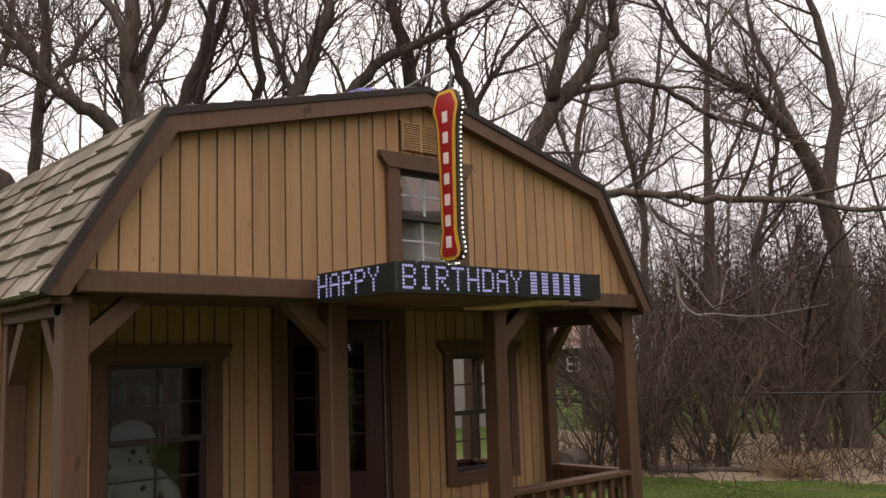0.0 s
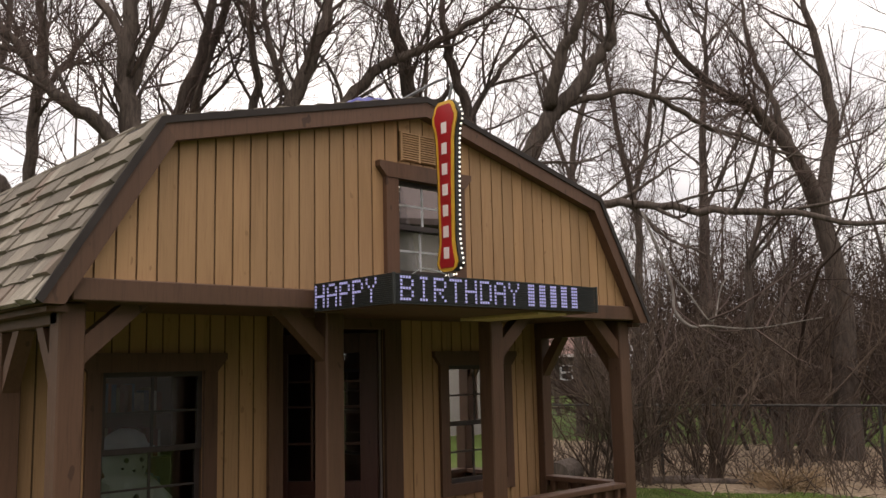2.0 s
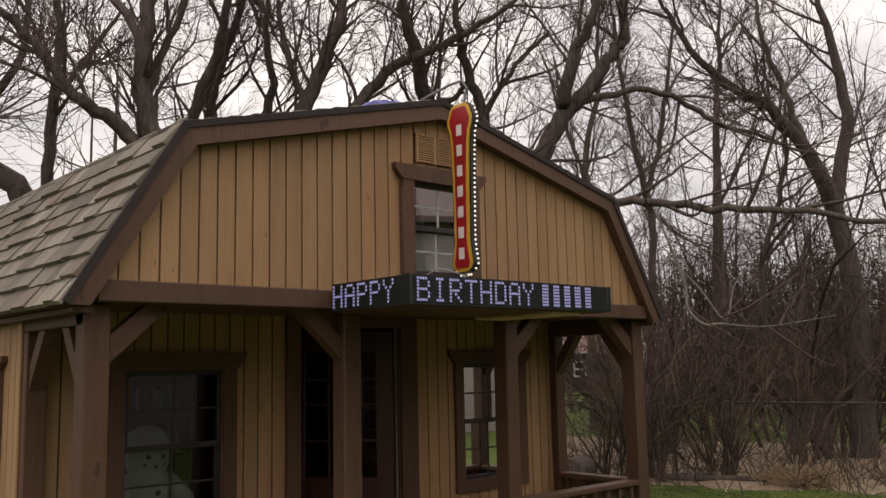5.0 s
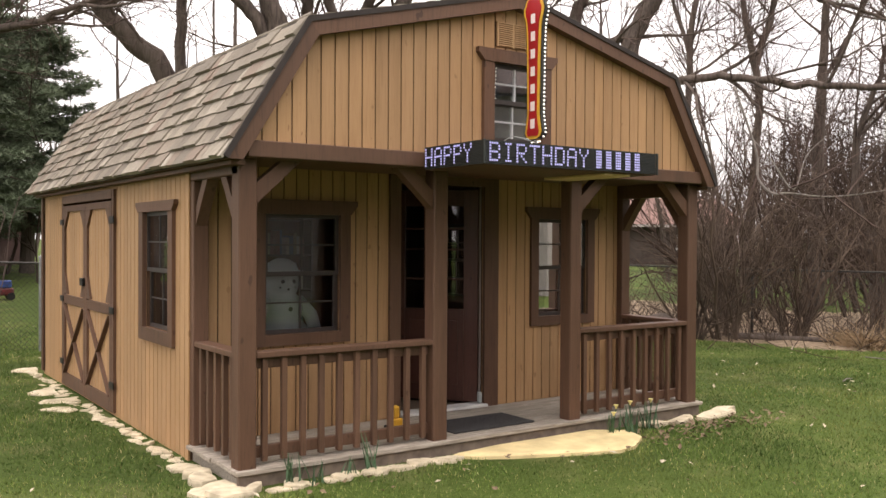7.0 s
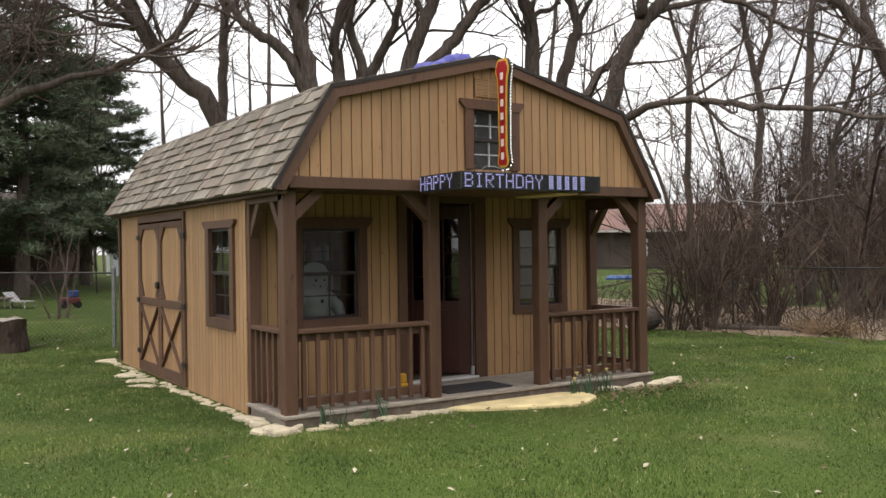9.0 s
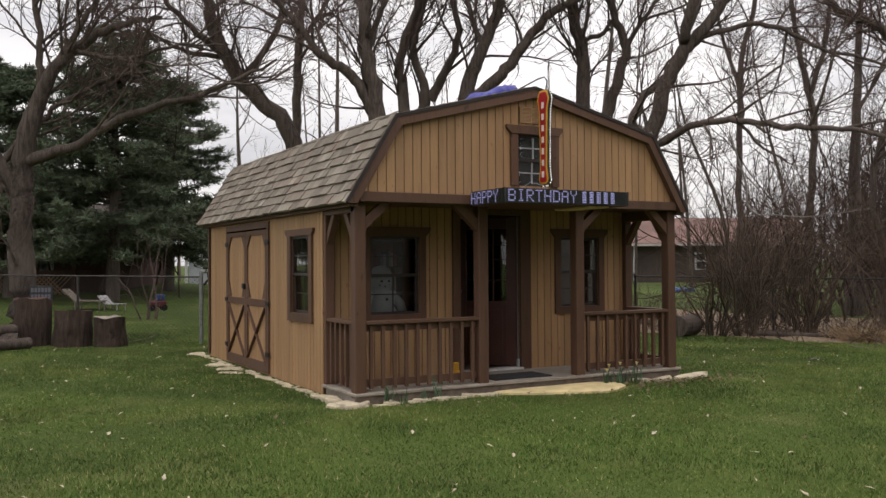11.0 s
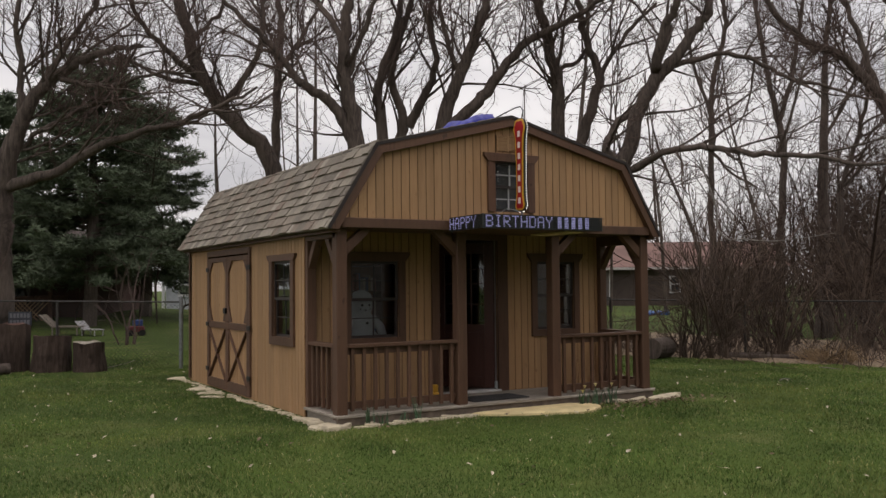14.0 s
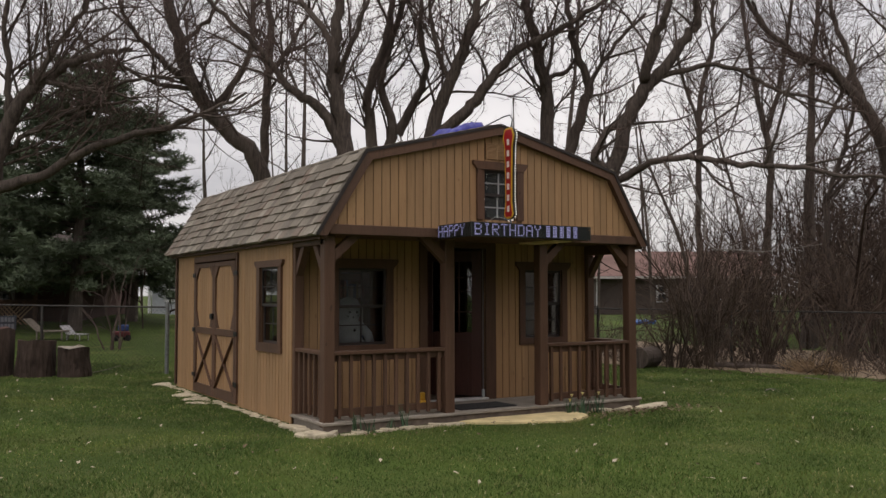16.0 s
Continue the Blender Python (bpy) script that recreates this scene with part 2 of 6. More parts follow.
# ---- mesh building ----
class Geo:
    """Collects vertices and faces of one mesh."""

    def __init__(self):
        self.v, self.f = [], []

    def add(self, verts, faces):
        o = len(self.v)
        self.v.extend(verts)
        self.f.extend(tuple(i + o for i in f) for f in faces)
        return self

    def box(self, x0, x1, y0, y1, z0, z1, c=0.0, m=None):
        """A box; c: width of the chamfer on all its edges; m: a pose."""
        if c <= 0:
            v = [(x, y, z) for z in (z0, z1) for y in (y0, y1) for x in (x0, x1)]
            f = [(0, 2, 3, 1), (4, 5, 7, 6), (0, 1, 5, 4), (2, 6, 7, 3), (0, 4, 6, 2), (1, 3, 7, 5)]
        else:
            cx, cy, cz = (x0 + x1) / 2, (y0 + y1) / 2, (z0 + z1) / 2
            hx, hy, hz = abs(x1 - x0) / 2, abs(y1 - y0) / 2, abs(z1 - z0) / 2
            c = min(c, hx * 0.9, hy * 0.9, hz * 0.9)
            v, idx = [], {}
            for sx in (-1, 1):
                for sy in (-1, 1):
                    for sz in (-1, 1):
                        for ax in range(3):
                            h = [hx - c, hy - c, hz - c]
                            h[ax] += c
                            idx[sx, sy, sz, ax] = len(v)
                            v.append((cx + sx * h[0], cy + sy * h[1], cz + sz * h[2]))
            f = []
            s2 = ((-1, -1), (1, -1), (1, 1), (-1, 1))
            for s in (-1, 1):
                f.append([idx[s, a, b, 0] for a, b in s2][::s])
                f.append([idx[b, s, a, 1] for a, b in s2][::s])
                f.append([idx[a, b, s, 2] for a, b in s2][::s])
            for a in (-1, 1):
                for b in (-1, 1):
                    f.append([idx[a, b, -1, 0], idx[a, b, 1, 0], idx[a, b, 1, 1], idx[a, b, -1, 1]][:: a * b])
                    f.append([idx[-1, a, b, 1], idx[1, a, b, 1], idx[1, a, b, 2], idx[-1, a, b, 2]][:: a * b])
                    f.append([idx[a, -1, b, 2], idx[a, 1, b, 2], idx[a, 1, b, 0], idx[a, -1, b, 0]][:: a * b])
                    for d in (-1, 1):
                        f.append([idx[a, b, d, 0], idx[a, b, d, 1], idx[a, b, d, 2]][:: a * b * d])
        if m is not None:
            v = [tuple(m @ Vector(p)) for p in v]
        return self.add(v, f)

    def beam(self, a, b, w, h, c=0.0, up=(0, 0, 1)):
        """A bar of section w x h from a to b."""
        a, b = Vector(a), Vector(b)
        d = (b - a)
        n = d.length
        d.normalize()
        x = d.cross(Vector(up))
        if x.length < 1e-4:
            x = d.cross(Vector((0, 1, 0)))
        x.normalize()
        z = x.cross(d)
        m = Matrix.Translation(a) @ Matrix((x, d, z)).transposed().to_4x4()
        return self.box(-w / 2, w / 2, 0, n, -h / 2, h / 2, c, m)

    def prism(self, outline, axis, t0, t1):
        """An outline of pairs, drawn out along an axis ('x': pairs are y, z; 'y': x, z; 'z': x, y)."""
        def at(p, t):
            return {"x": (t, *p), "y": (p[0], t, p[1]), "z": (*p, t)}[axis]
        n = len(outline)
        v = [at(p, t0) for p in outline] + [at(p, t1) for p in outline]
        f = [tuple(range(n))[::-1], tuple(range(n, 2 * n))]
        f += [(i, (i + 1) % n, n + (i + 1) % n, n + i) for i in range(n)]
        return self.add(v, f)

    def tube(self, pts, radii, sides=8, caps=True):
        pts = np.asarray(pts, float)
        n = len(pts)
        tang = np.gradient(pts, axis=0)
        tang /= np.linalg.norm(tang, axis=1)[:, None] + 1e-9
        ref = np.array((0.0, 0.0, 1.0)) if abs(tang[:, 2]).mean() < 0.75 else np.array((1.0, 0.0, 0.0))
        u = np.cross(tang, ref)
        u /= np.linalg.norm(u, axis=1)[:, None] + 1e-9
        w = np.cross(tang, u)
        a = np.arange(sides) * 2 * np.pi / sides
        ring = pts[:, None] + np.asarray(radii, float)[:, None, None] * (u[:, None] * np.cos(a)[None, :, None] + w[:, None] * np.sin(a)[None, :, None])
        o = len(self.v)
        self.v.extend(map(tuple, ring.reshape(-1, 3).tolist()))
        for i in range(n - 1):
            b0, b1 = o + i * sides, o + (i + 1) * sides
            self.f.extend((b0 + j, b0 + (j + 1) % sides, b1 + (j + 1) % sides, b1 + j) for j in range(sides))
        if caps:
            self.f.append(tuple(range(o, o + sides))[::-1])
            self.f.append(tuple(range(o + (n - 1) * sides, o + n * sides)))
        return self

    def lathe(self, profile, sides=20, at=(0, 0, 0)):
        v, f = [], []
        for r, z in profile:
            v += [(at[0] + r * math.cos(2 * math.pi * i / sides), at[1] + r * math.sin(2 * math.pi * i / sides), at[2] + z) for i in range(sides)]
        for k in range(len(profile) - 1):
            f += [(k * sides + i, k * sides + (i + 1) % sides, (k + 1) * sides + (i + 1) % sides, (k + 1) * sides + i) for i in range(sides)]
        f += [tuple(range(sides))[::-1], tuple(range((len(profile) - 1) * sides, len(profile) * sides))]
        return self.add(v, f)

    def mesh(self, name, smooth=False):
        me = bpy.data.meshes.new(name)
        me.from_pydata(self.v, [], self.f)
        if smooth:
            me.polygons.foreach_set("use_smooth", [True] * len(me.polygons))
        me.update()
        return me


ORIGIN = {}


def thing(name, at, label, category, group="", kind=""):
    ob = new(name)
    ob.location = at
    ob.empty_display_size = 0.1
    ORIGIN[ob.name] = Vector(at)
    return tagged(ob, label, category, group, kind)


def part(name, geo, material, parent=None, label="", smooth=False):
    """Links geometry in world coordinates as one mesh object under a thing or under a part."""
    me = geo if isinstance(geo, bpy.types.Mesh) else geo.mesh(name, smooth)
    if not me.materials:
        me.materials.append(material)
    ob = new(name, me)
    if parent is not None:
        ob.parent = parent
        ob.matrix_parent_inverse = Matrix.Translation(-ORIGIN.get(parent.name, Vector()))
    ORIGIN[ob.name] = Vector()
    if label:
        ob["label"] = label
    return ob


def whole(name, geo, material, label, category, kind="", group="", smooth=False):
    return tagged(part(name, geo, material, None, "", smooth), label, category, group, kind)


rng = random.Random(7)

# ---- ground ----
GROUND = -0.09


def ground_height(x, y):
    far = max(0.0, math.hypot(x - 2, y - 3) - 7)
    rise = min(0.9, max(0.0, y - 8.5) * 0.055) * min(1.0, max(0.35, 1 - (x - 2) / 14))
    return GROUND + rise - 0.05 * min(1, far / 6) + 0.03 * noise.noise(Vector((x * 0.35, y * 0.35, 0))) * min(1, far / 2 + 0.25)


def build_ground():
    g = Geo()
    def axis(lo, hi):
        pts, p = [], 0.0
        step = 0.5
        while p < hi:
            pts.append(p)
            p += step
            if p > 16:
                step *= 1.3
        neg, p, step = [], -0.5, 0.5
        while p > lo:
            neg.append(p)
            p -= step
            if p < -14:
                step *= 1.3
        return sorted(neg + pts)
    xs, ys = axis(-600, 600), axis(-600, 600)
    v = [(x, y, ground_height(x, y)) for y in ys for x in xs]
    n = len(xs)
    f = [(j * n + i, j * n + i + 1, (j + 1) * n + i + 1, (j + 1) * n + i) for j in range(len(ys) - 1) for i in range(n - 1)]
    g.add(v, f)
    whole("ground", g, LAWN, "green spring lawn with thin brownish patches", "ground", "structure", smooth=True)


build_ground()

# ---- the shed: 14 foot wide gambrel cabin with a front porch ----
W, CX = 4.312, 2.135
Y_WALL, Y_BACK = 0.88, 5.76
EAVE_X, EAVE_Z = 0.121, 1.943
KNEE_X, KNEE_Z = 1.708, 2.835
APEX_Z = 3.266
FRONT_Y, REAR_Y = -0.135, 5.92
HALF = CX + EAVE_X
SIDE_TOP = 1.93
BEAM_Z0, BEAM_Z1 = 1.962, 2.066
GABLE_Y = -0.052
shed = thing("garden_shed", (CX, 2.8, GROUND), "tan and brown wooden gambrel-roof shed with a covered front porch", "shed")


def roof_z(x, drop=0.0):
    """Height of the roof's top over x."""
    d = abs(x - CX)
    if d <= KNEE_X:
        return APEX_Z - (APEX_Z - KNEE_Z) * d / KNEE_X - drop
    return KNEE_Z - (KNEE_Z - EAVE_Z) * (d - KNEE_X) / (HALF - KNEE_X) - drop


def plank_wall(name, holes, u0, u1, z0, top, place, material, backing_depth, label, phase=0.0):
    """A grooved wall: a recessed backing and planks about 4 inches wide. place(u, d, z): a point at u along the wall, d out of it. holes: (u0, u1, z0, z1)."""
    back = Geo()
    pieces = []
    pitch, gap = 0.1016, 0.010
    u = u0 - phase
    edges = []
    while u < u1 - 1e-4:
        a, b = max(u, u0), min(u + pitch, u1)
        if b - a > 0.012:
            edges.append((a, b))
        u += pitch
    cuts = sorted({u0, u1, *(h for hole in holes for h in hole[:2])})
    def slab(geo, a, b, za, zb_a, zb_b, d0, d1):
        o = [(a, za), (b, za), (b, zb_b), (a, zb_a)]
        v = [place(p[0], d0, p[1]) for p in o] + [place(p[0], d1, p[1]) for p in o]
        geo.add(v, [(0, 1, 2, 3), (7, 6, 5, 4), (0, 4, 5, 1), (1, 5, 6, 2), (2, 6, 7, 3), (3, 7, 4, 0)])
    def spans(a, b):
        zs = [(z0, None)]
        for h in sorted(holes, key=lambda q: q[2]):
            if a < h[1] - 1e-5 and b > h[0] + 1e-5:
                lo, _ = zs.pop()
                if h[2] - lo > 0.02:
                    zs.append((lo, h[2]))
                zs.append((h[3], None))
        return zs
    fine = sorted({*cuts, CX - KNEE_X, CX + KNEE_X, CX}) if name == "gable_wall" else cuts
    fine = [c for c in fine if u0 <= c <= u1]
    for a, b in zip(fine, fine[1:]):
        for lo, hi in spans(a, b):
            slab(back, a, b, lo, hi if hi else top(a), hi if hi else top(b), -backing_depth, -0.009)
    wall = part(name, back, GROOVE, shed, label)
    for a, b in edges:
        ins = [c for c in cuts if a + 0.004 < c < b - 0.004]
        for p, q in zip([a, *ins], [*ins, b]):
            if q - p < 0.012:
                continue
            p2, q2 = p + gap / 2 * (p == a), q - gap / 2 * (q == b)
            for lo, hi in spans(p2, q2):
                ta, tb = (hi, hi) if hi else (top(p2), top(q2))
                if min(ta, tb) - lo < 0.015:
                    continue
                g = Geo()
                slab(g, p2, q2, lo, ta, tb, -0.009, 0.0)
                part("plank", g, material, wall)
    return wall


GW = (1.93, 2.388, 2.19, 2.765)
plank_wall("gable_wall", [GW, (1.965, 2.275, 2.885, 3.07)], 0.06, 2 * CX - 0.06, BEAM_Z1 - 0.02, lambda x: roof_z(x, 0.075), lambda u, d, z: (u, GABLE_Y - d, z), SIDING, 0.05, "tan grooved plank gable", 0.035)
FW = (0.555, 1.176, 0.755, 1.645)
DW = (1.722, 2.575, -0.02, 1.915)
RW = (3.19, 3.80, 0.773, 1.65)
plank_wall("porch_wall", [FW, DW, RW], 0.0, W, 0.01, lambda x: 1.99, lambda u, d, z: (u, Y_WALL - d, z), SIDING, 0.09, "tan grooved plank wall under the porch")
SW = (1.28, 1.895, 0.765, 1.664)
SD = (2.765, 4.67, -0.06, 1.835)
plank_wall("side_wall", [SW, SD], Y_WALL, Y_BACK, -0.10, lambda y: SIDE_TOP, lambda u, d, z: (-d, u, z), SIDING, 0.09, "tan grooved plank side wall")
plank_wall("far_side_wall", [SW, (3.3, 3.9, 0.775, 1.65)], Y_WALL, Y_BACK, -0.10, lambda y: SIDE_TOP, lambda u, d, z: (W + d, u, z), SIDING, 0.09, "tan grooved plank side wall")
plank_wall("back_wall", [], 0.0, W, -0.055, lambda x: 1.95, lambda u, d, z: (u, Y_BACK + d, z), SIDING, 0.09, "tan grooved plank wall")
g = Geo().prism([(0.05, 1.93), (2 * CX - 0.05, 1.93), (CX + KNEE_X, KNEE_Z - 0.09), (CX, APEX_Z - 0.09), (CX - KNEE_X, KNEE_Z - 0.09)], "y", Y_BACK - 0.06, Y_BACK)
part("back_gable", g, SIDING, shed)
part("porch_ceiling", Geo().box(0.03, W - 0.03, -0.03, Y_BACK - 0.02, 1.985, 2.02), TRIM, shed, "dark board ceiling")
part("interior_floor", Geo().box(0.09, W - 0.09, Y_WALL + 0.02, Y_BACK - 0.06, -0.02, 0.035), FLOORING, shed)

# beam, posts, braces
part("beam", Geo().box(0.02, 2 * CX - 0.02, -0.095, 0.02, BEAM_Z0, BEAM_Z1, 0.006), TRIM, shed, "brown front beam")
part("side_beam", Geo().box(0.0, 0.11, 0.025, Y_WALL, 1.86, 1.985, 0.006), TRIM, shed)
part("side_beam", Geo().box(W - 0.11, W, 0.025, Y_WALL, 1.86, 1.985, 0.006), TRIM, shed)
POST = 0.122
POSTS = (0.0, 1.46, 2.775, W - POST)
for x in POSTS:
    part("post", Geo().box(x, x + POST, 0.0, POST, 0.0 if x else -0.03, BEAM_Z0 - 0.002, 0.008), TRIM, shed, "square brown porch post")
for x in (0.0, W - 0.11):
    part("half_post", Geo().box(x, x + 0.11, Y_WALL - 0.075, Y_WALL - 0.003, 0.02, 1.86, 0.006), TRIM, shed)


def brace(x, way):
    """A diagonal brace from a post up to the beam; way: +1 to the right, -1 to the left."""
    a = x + POST if way > 0 else x
    g = Geo().prism([(a, 1.68), (a, 1.81), (a + way * 0.175, BEAM_Z0 - 0.003), (a + way * 0.305, BEAM_Z0 - 0.003)], "y", 0.02, 0.10)
    part("brace", g, TRIM, shed)


brace(POSTS[0], 1)
brace(POSTS[1], -1)
brace(POSTS[2], 1)
brace(POSTS[3], -1)
for x in (0.015, W - 0.095):
    for a, s in ((POST, 1), (Y_WALL - 0.075, -1)):
        part("brace", Geo().prism([(a, 1.55), (a, 1.68), (a + s * 0.13, 1.858), (a + s * 0.22, 1.858)], "x", x, x + 0.08), TRIM, shed)

# rake trim and fascia along the gable
def gable_trim():
    w = 0.088
    def prof(off):
        """Roof line moved inwards by off."""
        lo = Vector((HALF - KNEE_X, -(KNEE_Z - EAVE_Z))).normalized()
        up = Vector((KNEE_X, -(APEX_Z - KNEE_Z))).normalized()
        nlo, nup = Vector((lo.y, -lo.x)), Vector((up.y, -up.x))
        bis = (nlo + nup)
        bis *= off / (bis.dot(nup))
        return [(0.0, APEX_Z - off / abs(nup.y)), (KNEE_X + bis.x, KNEE_Z + bis.y), (HALF + nlo.x * off + 0.0, EAVE_Z + nlo.y * off - 0.0)]
    a, b = prof(0.0), prof(w)
    b[2] = (a[2][0] - w * 1.12, a[2][1] - 0.002)
    for s in (-1, 1):
        P = [(CX + s * x, z) for x, z in a]
        Q = [(CX + s * x, z) for x, z in b]
        part("rake_trim", Geo().prism([P[1], P[2], Q[2], Q[1]], "y", -0.125, -0.054), TRIM, shed)
        part("rake_trim", Geo().prism([P[0], P[1], Q[1], Q[0]], "y", -0.125, -0.054), TRIM, shed)
    for s in (-1, 1):
        A = [(CX + s * x, z) for x, z in prof(-0.034)]
        B = [(CX + s * x, z) for x, z in prof(0.001)]
        part("roof_edge", Geo().prism([A[1], A[2], B[2], B[1]], "y", FRONT_Y, REAR_Y), FELT, shed, "dark shingle edge")
        part("roof_edge", Geo().prism([A[0], A[1], B[1], B[0]], "y", FRONT_Y, REAR_Y), FELT, shed, "dark shingle edge")
    for s in (-1, 1):
        A = [(CX + s * x, z) for x, z in prof(0.001)]
        B = [(CX + s * x, z) for x, z in prof(0.03)]
        B[2] = (CX + s * (HALF - 0.06), EAVE_Z)
        part("roof_deck", Geo().prism([A[1], A[2], B[2], B[1]], "y", -0.05, REAR_Y - 0.05), TRIM, shed)
        part("roof_deck", Geo().prism([A[0], A[1], B[1], B[0]], "y", -0.05, REAR_Y - 0.05), TRIM, shed)


gable_trim()
part("eave_board", Geo().box(-0.075, 0.02, -0.05, REAR_Y - 0.06, EAVE_Z - 0.03, EAVE_Z - 0.004), TRIM, shed)
part("eave_board", Geo().box(W - 0.02, W + 0.075, -0.05, REAR_Y - 0.06, EAVE_Z - 0.03, EAVE_Z - 0.004), TRIM, shed)


def frame_trim(name, u0, u1, z0, z1, place, w=0.09, head=0.075, ear=0.06, sill=0.085, proud=0.03, label="brown window"):
    """Casing round an opening: jambs, flared head board and bottom board; returns the top part."""
    def b(geo, a0, a1, c0, c1, d=proud):
        o = [(a0, c0), (a1, c0), (a1, c1), (a0, c1)]
        v = [place(p, -0.004, q) for p, q in o] + [place(p, d, q) for p, q in o]
        geo.add(v, [(0, 1, 2, 3), (7, 6, 5, 4), (0, 4, 5, 1), (1, 5, 6, 2), (2, 6, 7, 3), (3, 7, 4, 0)])
    g = Geo()
    b(g, u0 - w, u0, z0 - sill, z1)
    win = part(name, g, TRIM, shed, label)
    g = Geo()
    b(g, u1, u1 + w, z0 - sill, z1)
    part("jamb", g, TRIM, win)
    g = Geo()
    o = [(u0 - w, z1), (u1 + w, z1), (u1 + w + ear, z1 + head * 0.8), (u1 + w + ear, z1 + head + 0.018), (u0 - w - ear, z1 + head + 0.018), (u0 - w - ear, z1 + head * 0.8)]
    v = [place(p, -0.004, q) for p, q in o] + [place(p, proud + 0.008, q) for p, q in o]
    g.add(v, [tuple(range(6)), tuple(range(11, 5, -1))] + [(i, 6 + i, 6 + (i + 1) % 6, (i + 1) % 6) for i in range(6)])
    part("head_board", g, TRIM, win)
    if sill:
        g = Geo()
        b(g, u0, u1, z0 - sill, z0)
        part("sill", g, TRIM, win)
    return win


def sashes(win, u0, u1, z0, z1, place, cols, rows, bar, bars_top=True, glass=True):
    """Two sashes one above the other, with muntins and panes."""
    def b(geo, a0, a1, c0, c1, d0, d1):
        o = [(a0, c0), (a1, c0), (a1, c1), (a0, c1)]
        v = [place(p, d0, q) for p, q in o] + [place(p, d1, q) for p, q in o]
        geo.add(v, [(0, 1, 2, 3), (7, 6, 5, 4), (0, 4, 5, 1), (1, 5, 6, 2), (2, 6, 7, 3), (3, 7, 4, 0)])
    zm = (z0 + z1) / 2
    s = 0.03
    for lo, hi, d in ((z0, zm + 0.012, -0.055), (zm - 0.012, z1, -0.03)):
        g = Geo()
        b(g, u0, u0 + s, lo, hi, d, d + 0.022)
        b(g, u1 - s, u1, lo, hi, d, d + 0.022)
        b(g, u0 + s, u1 - s, lo, lo + s, d, d + 0.022)
        b(g, u0 + s, u1 - s, hi - s, hi, d, d + 0.022)
        part("sash", g, BLACK_FRAME, win)
        for i in range(1, cols):
            x = u0 + s + (u1 - u0 - 2 * s) * i / cols
            g = Geo()
            b(g, x - 0.006, x + 0.006, lo + s, hi - s, d + 0.004, d + 0.018)
            part("muntin", g, bar, win)
        for i in range(1, rows):
            z = lo + s + (hi - lo - 2 * s) * i / rows
            g = Geo()
            b(g, u0 + s, u1 - s, z - 0.006, z + 0.006, d + 0.005, d + 0.017)
            part("muntin", g, bar, win)
        g = Geo()
        b(g, u0 + s, u1 - s, lo + s, hi - s, d + 0.0095, d + 0.0125)
        pane = part("pane", g, GLASS, win)
        pane.visible_shadow = False


at_gable = lambda u, d, z: (u, GABLE_Y - d, z)
at_porch = lambda u, d, z: (u, Y_WALL - d, z)
at_side = lambda u, d, z: (-d, u, z)
at_far = lambda u, d, z: (W + d, u, z)
win = frame_trim("gable_window", *GW, at_gable, 0.095, 0.075, 0.055, 0.0, 0.035, "gable window with grey muntins")
sashes(win, *GW, at_gable, 2, 2, WHITE_FRAME)
part("loft_shade", Geo().box(GW[0] - 0.1, GW[1] + 0.1, 0.03, 0.05, GW[2] - 0.05, GW[3] + 0.05), plain("dark_loft_cloth", (0.05, 0.055, 0.065), 0.9), win)
win = frame_trim("porch_window", *FW, at_porch, 0.085, 0.09, 0.06, 0.085, 0.028, "porch window with dark sashes")
sashes(win, *FW, at_porch, 2, 2, BLACK_FRAME)
win = frame_trim("porch_window", *RW, at_porch, 0.085, 0.09, 0.06, 0.085, 0.028, "porch window with dark sashes")
sashes(win, *RW, at_porch, 2, 2, BLACK_FRAME)
win = frame_trim("side_window", *SW, at_side, 0.1, 0.06, 0.06, 0.1, 0.028, "side window with dark sashes")
sashes(win, *SW, at_side, 2, 2, BLACK_FRAME)
for y0, y1, z0, z1 in (SW, (3.3, 3.9, 0.775, 1.65)):
    win = frame_trim("side_window", y0, y1, z0, z1, at_far, 0.1, 0.06, 0.025, 0.1, 0.028, "side window with dark sashes")
    sashes(win, y0, y1, z0, z1, at_far, 2, 2, BLACK_FRAME)


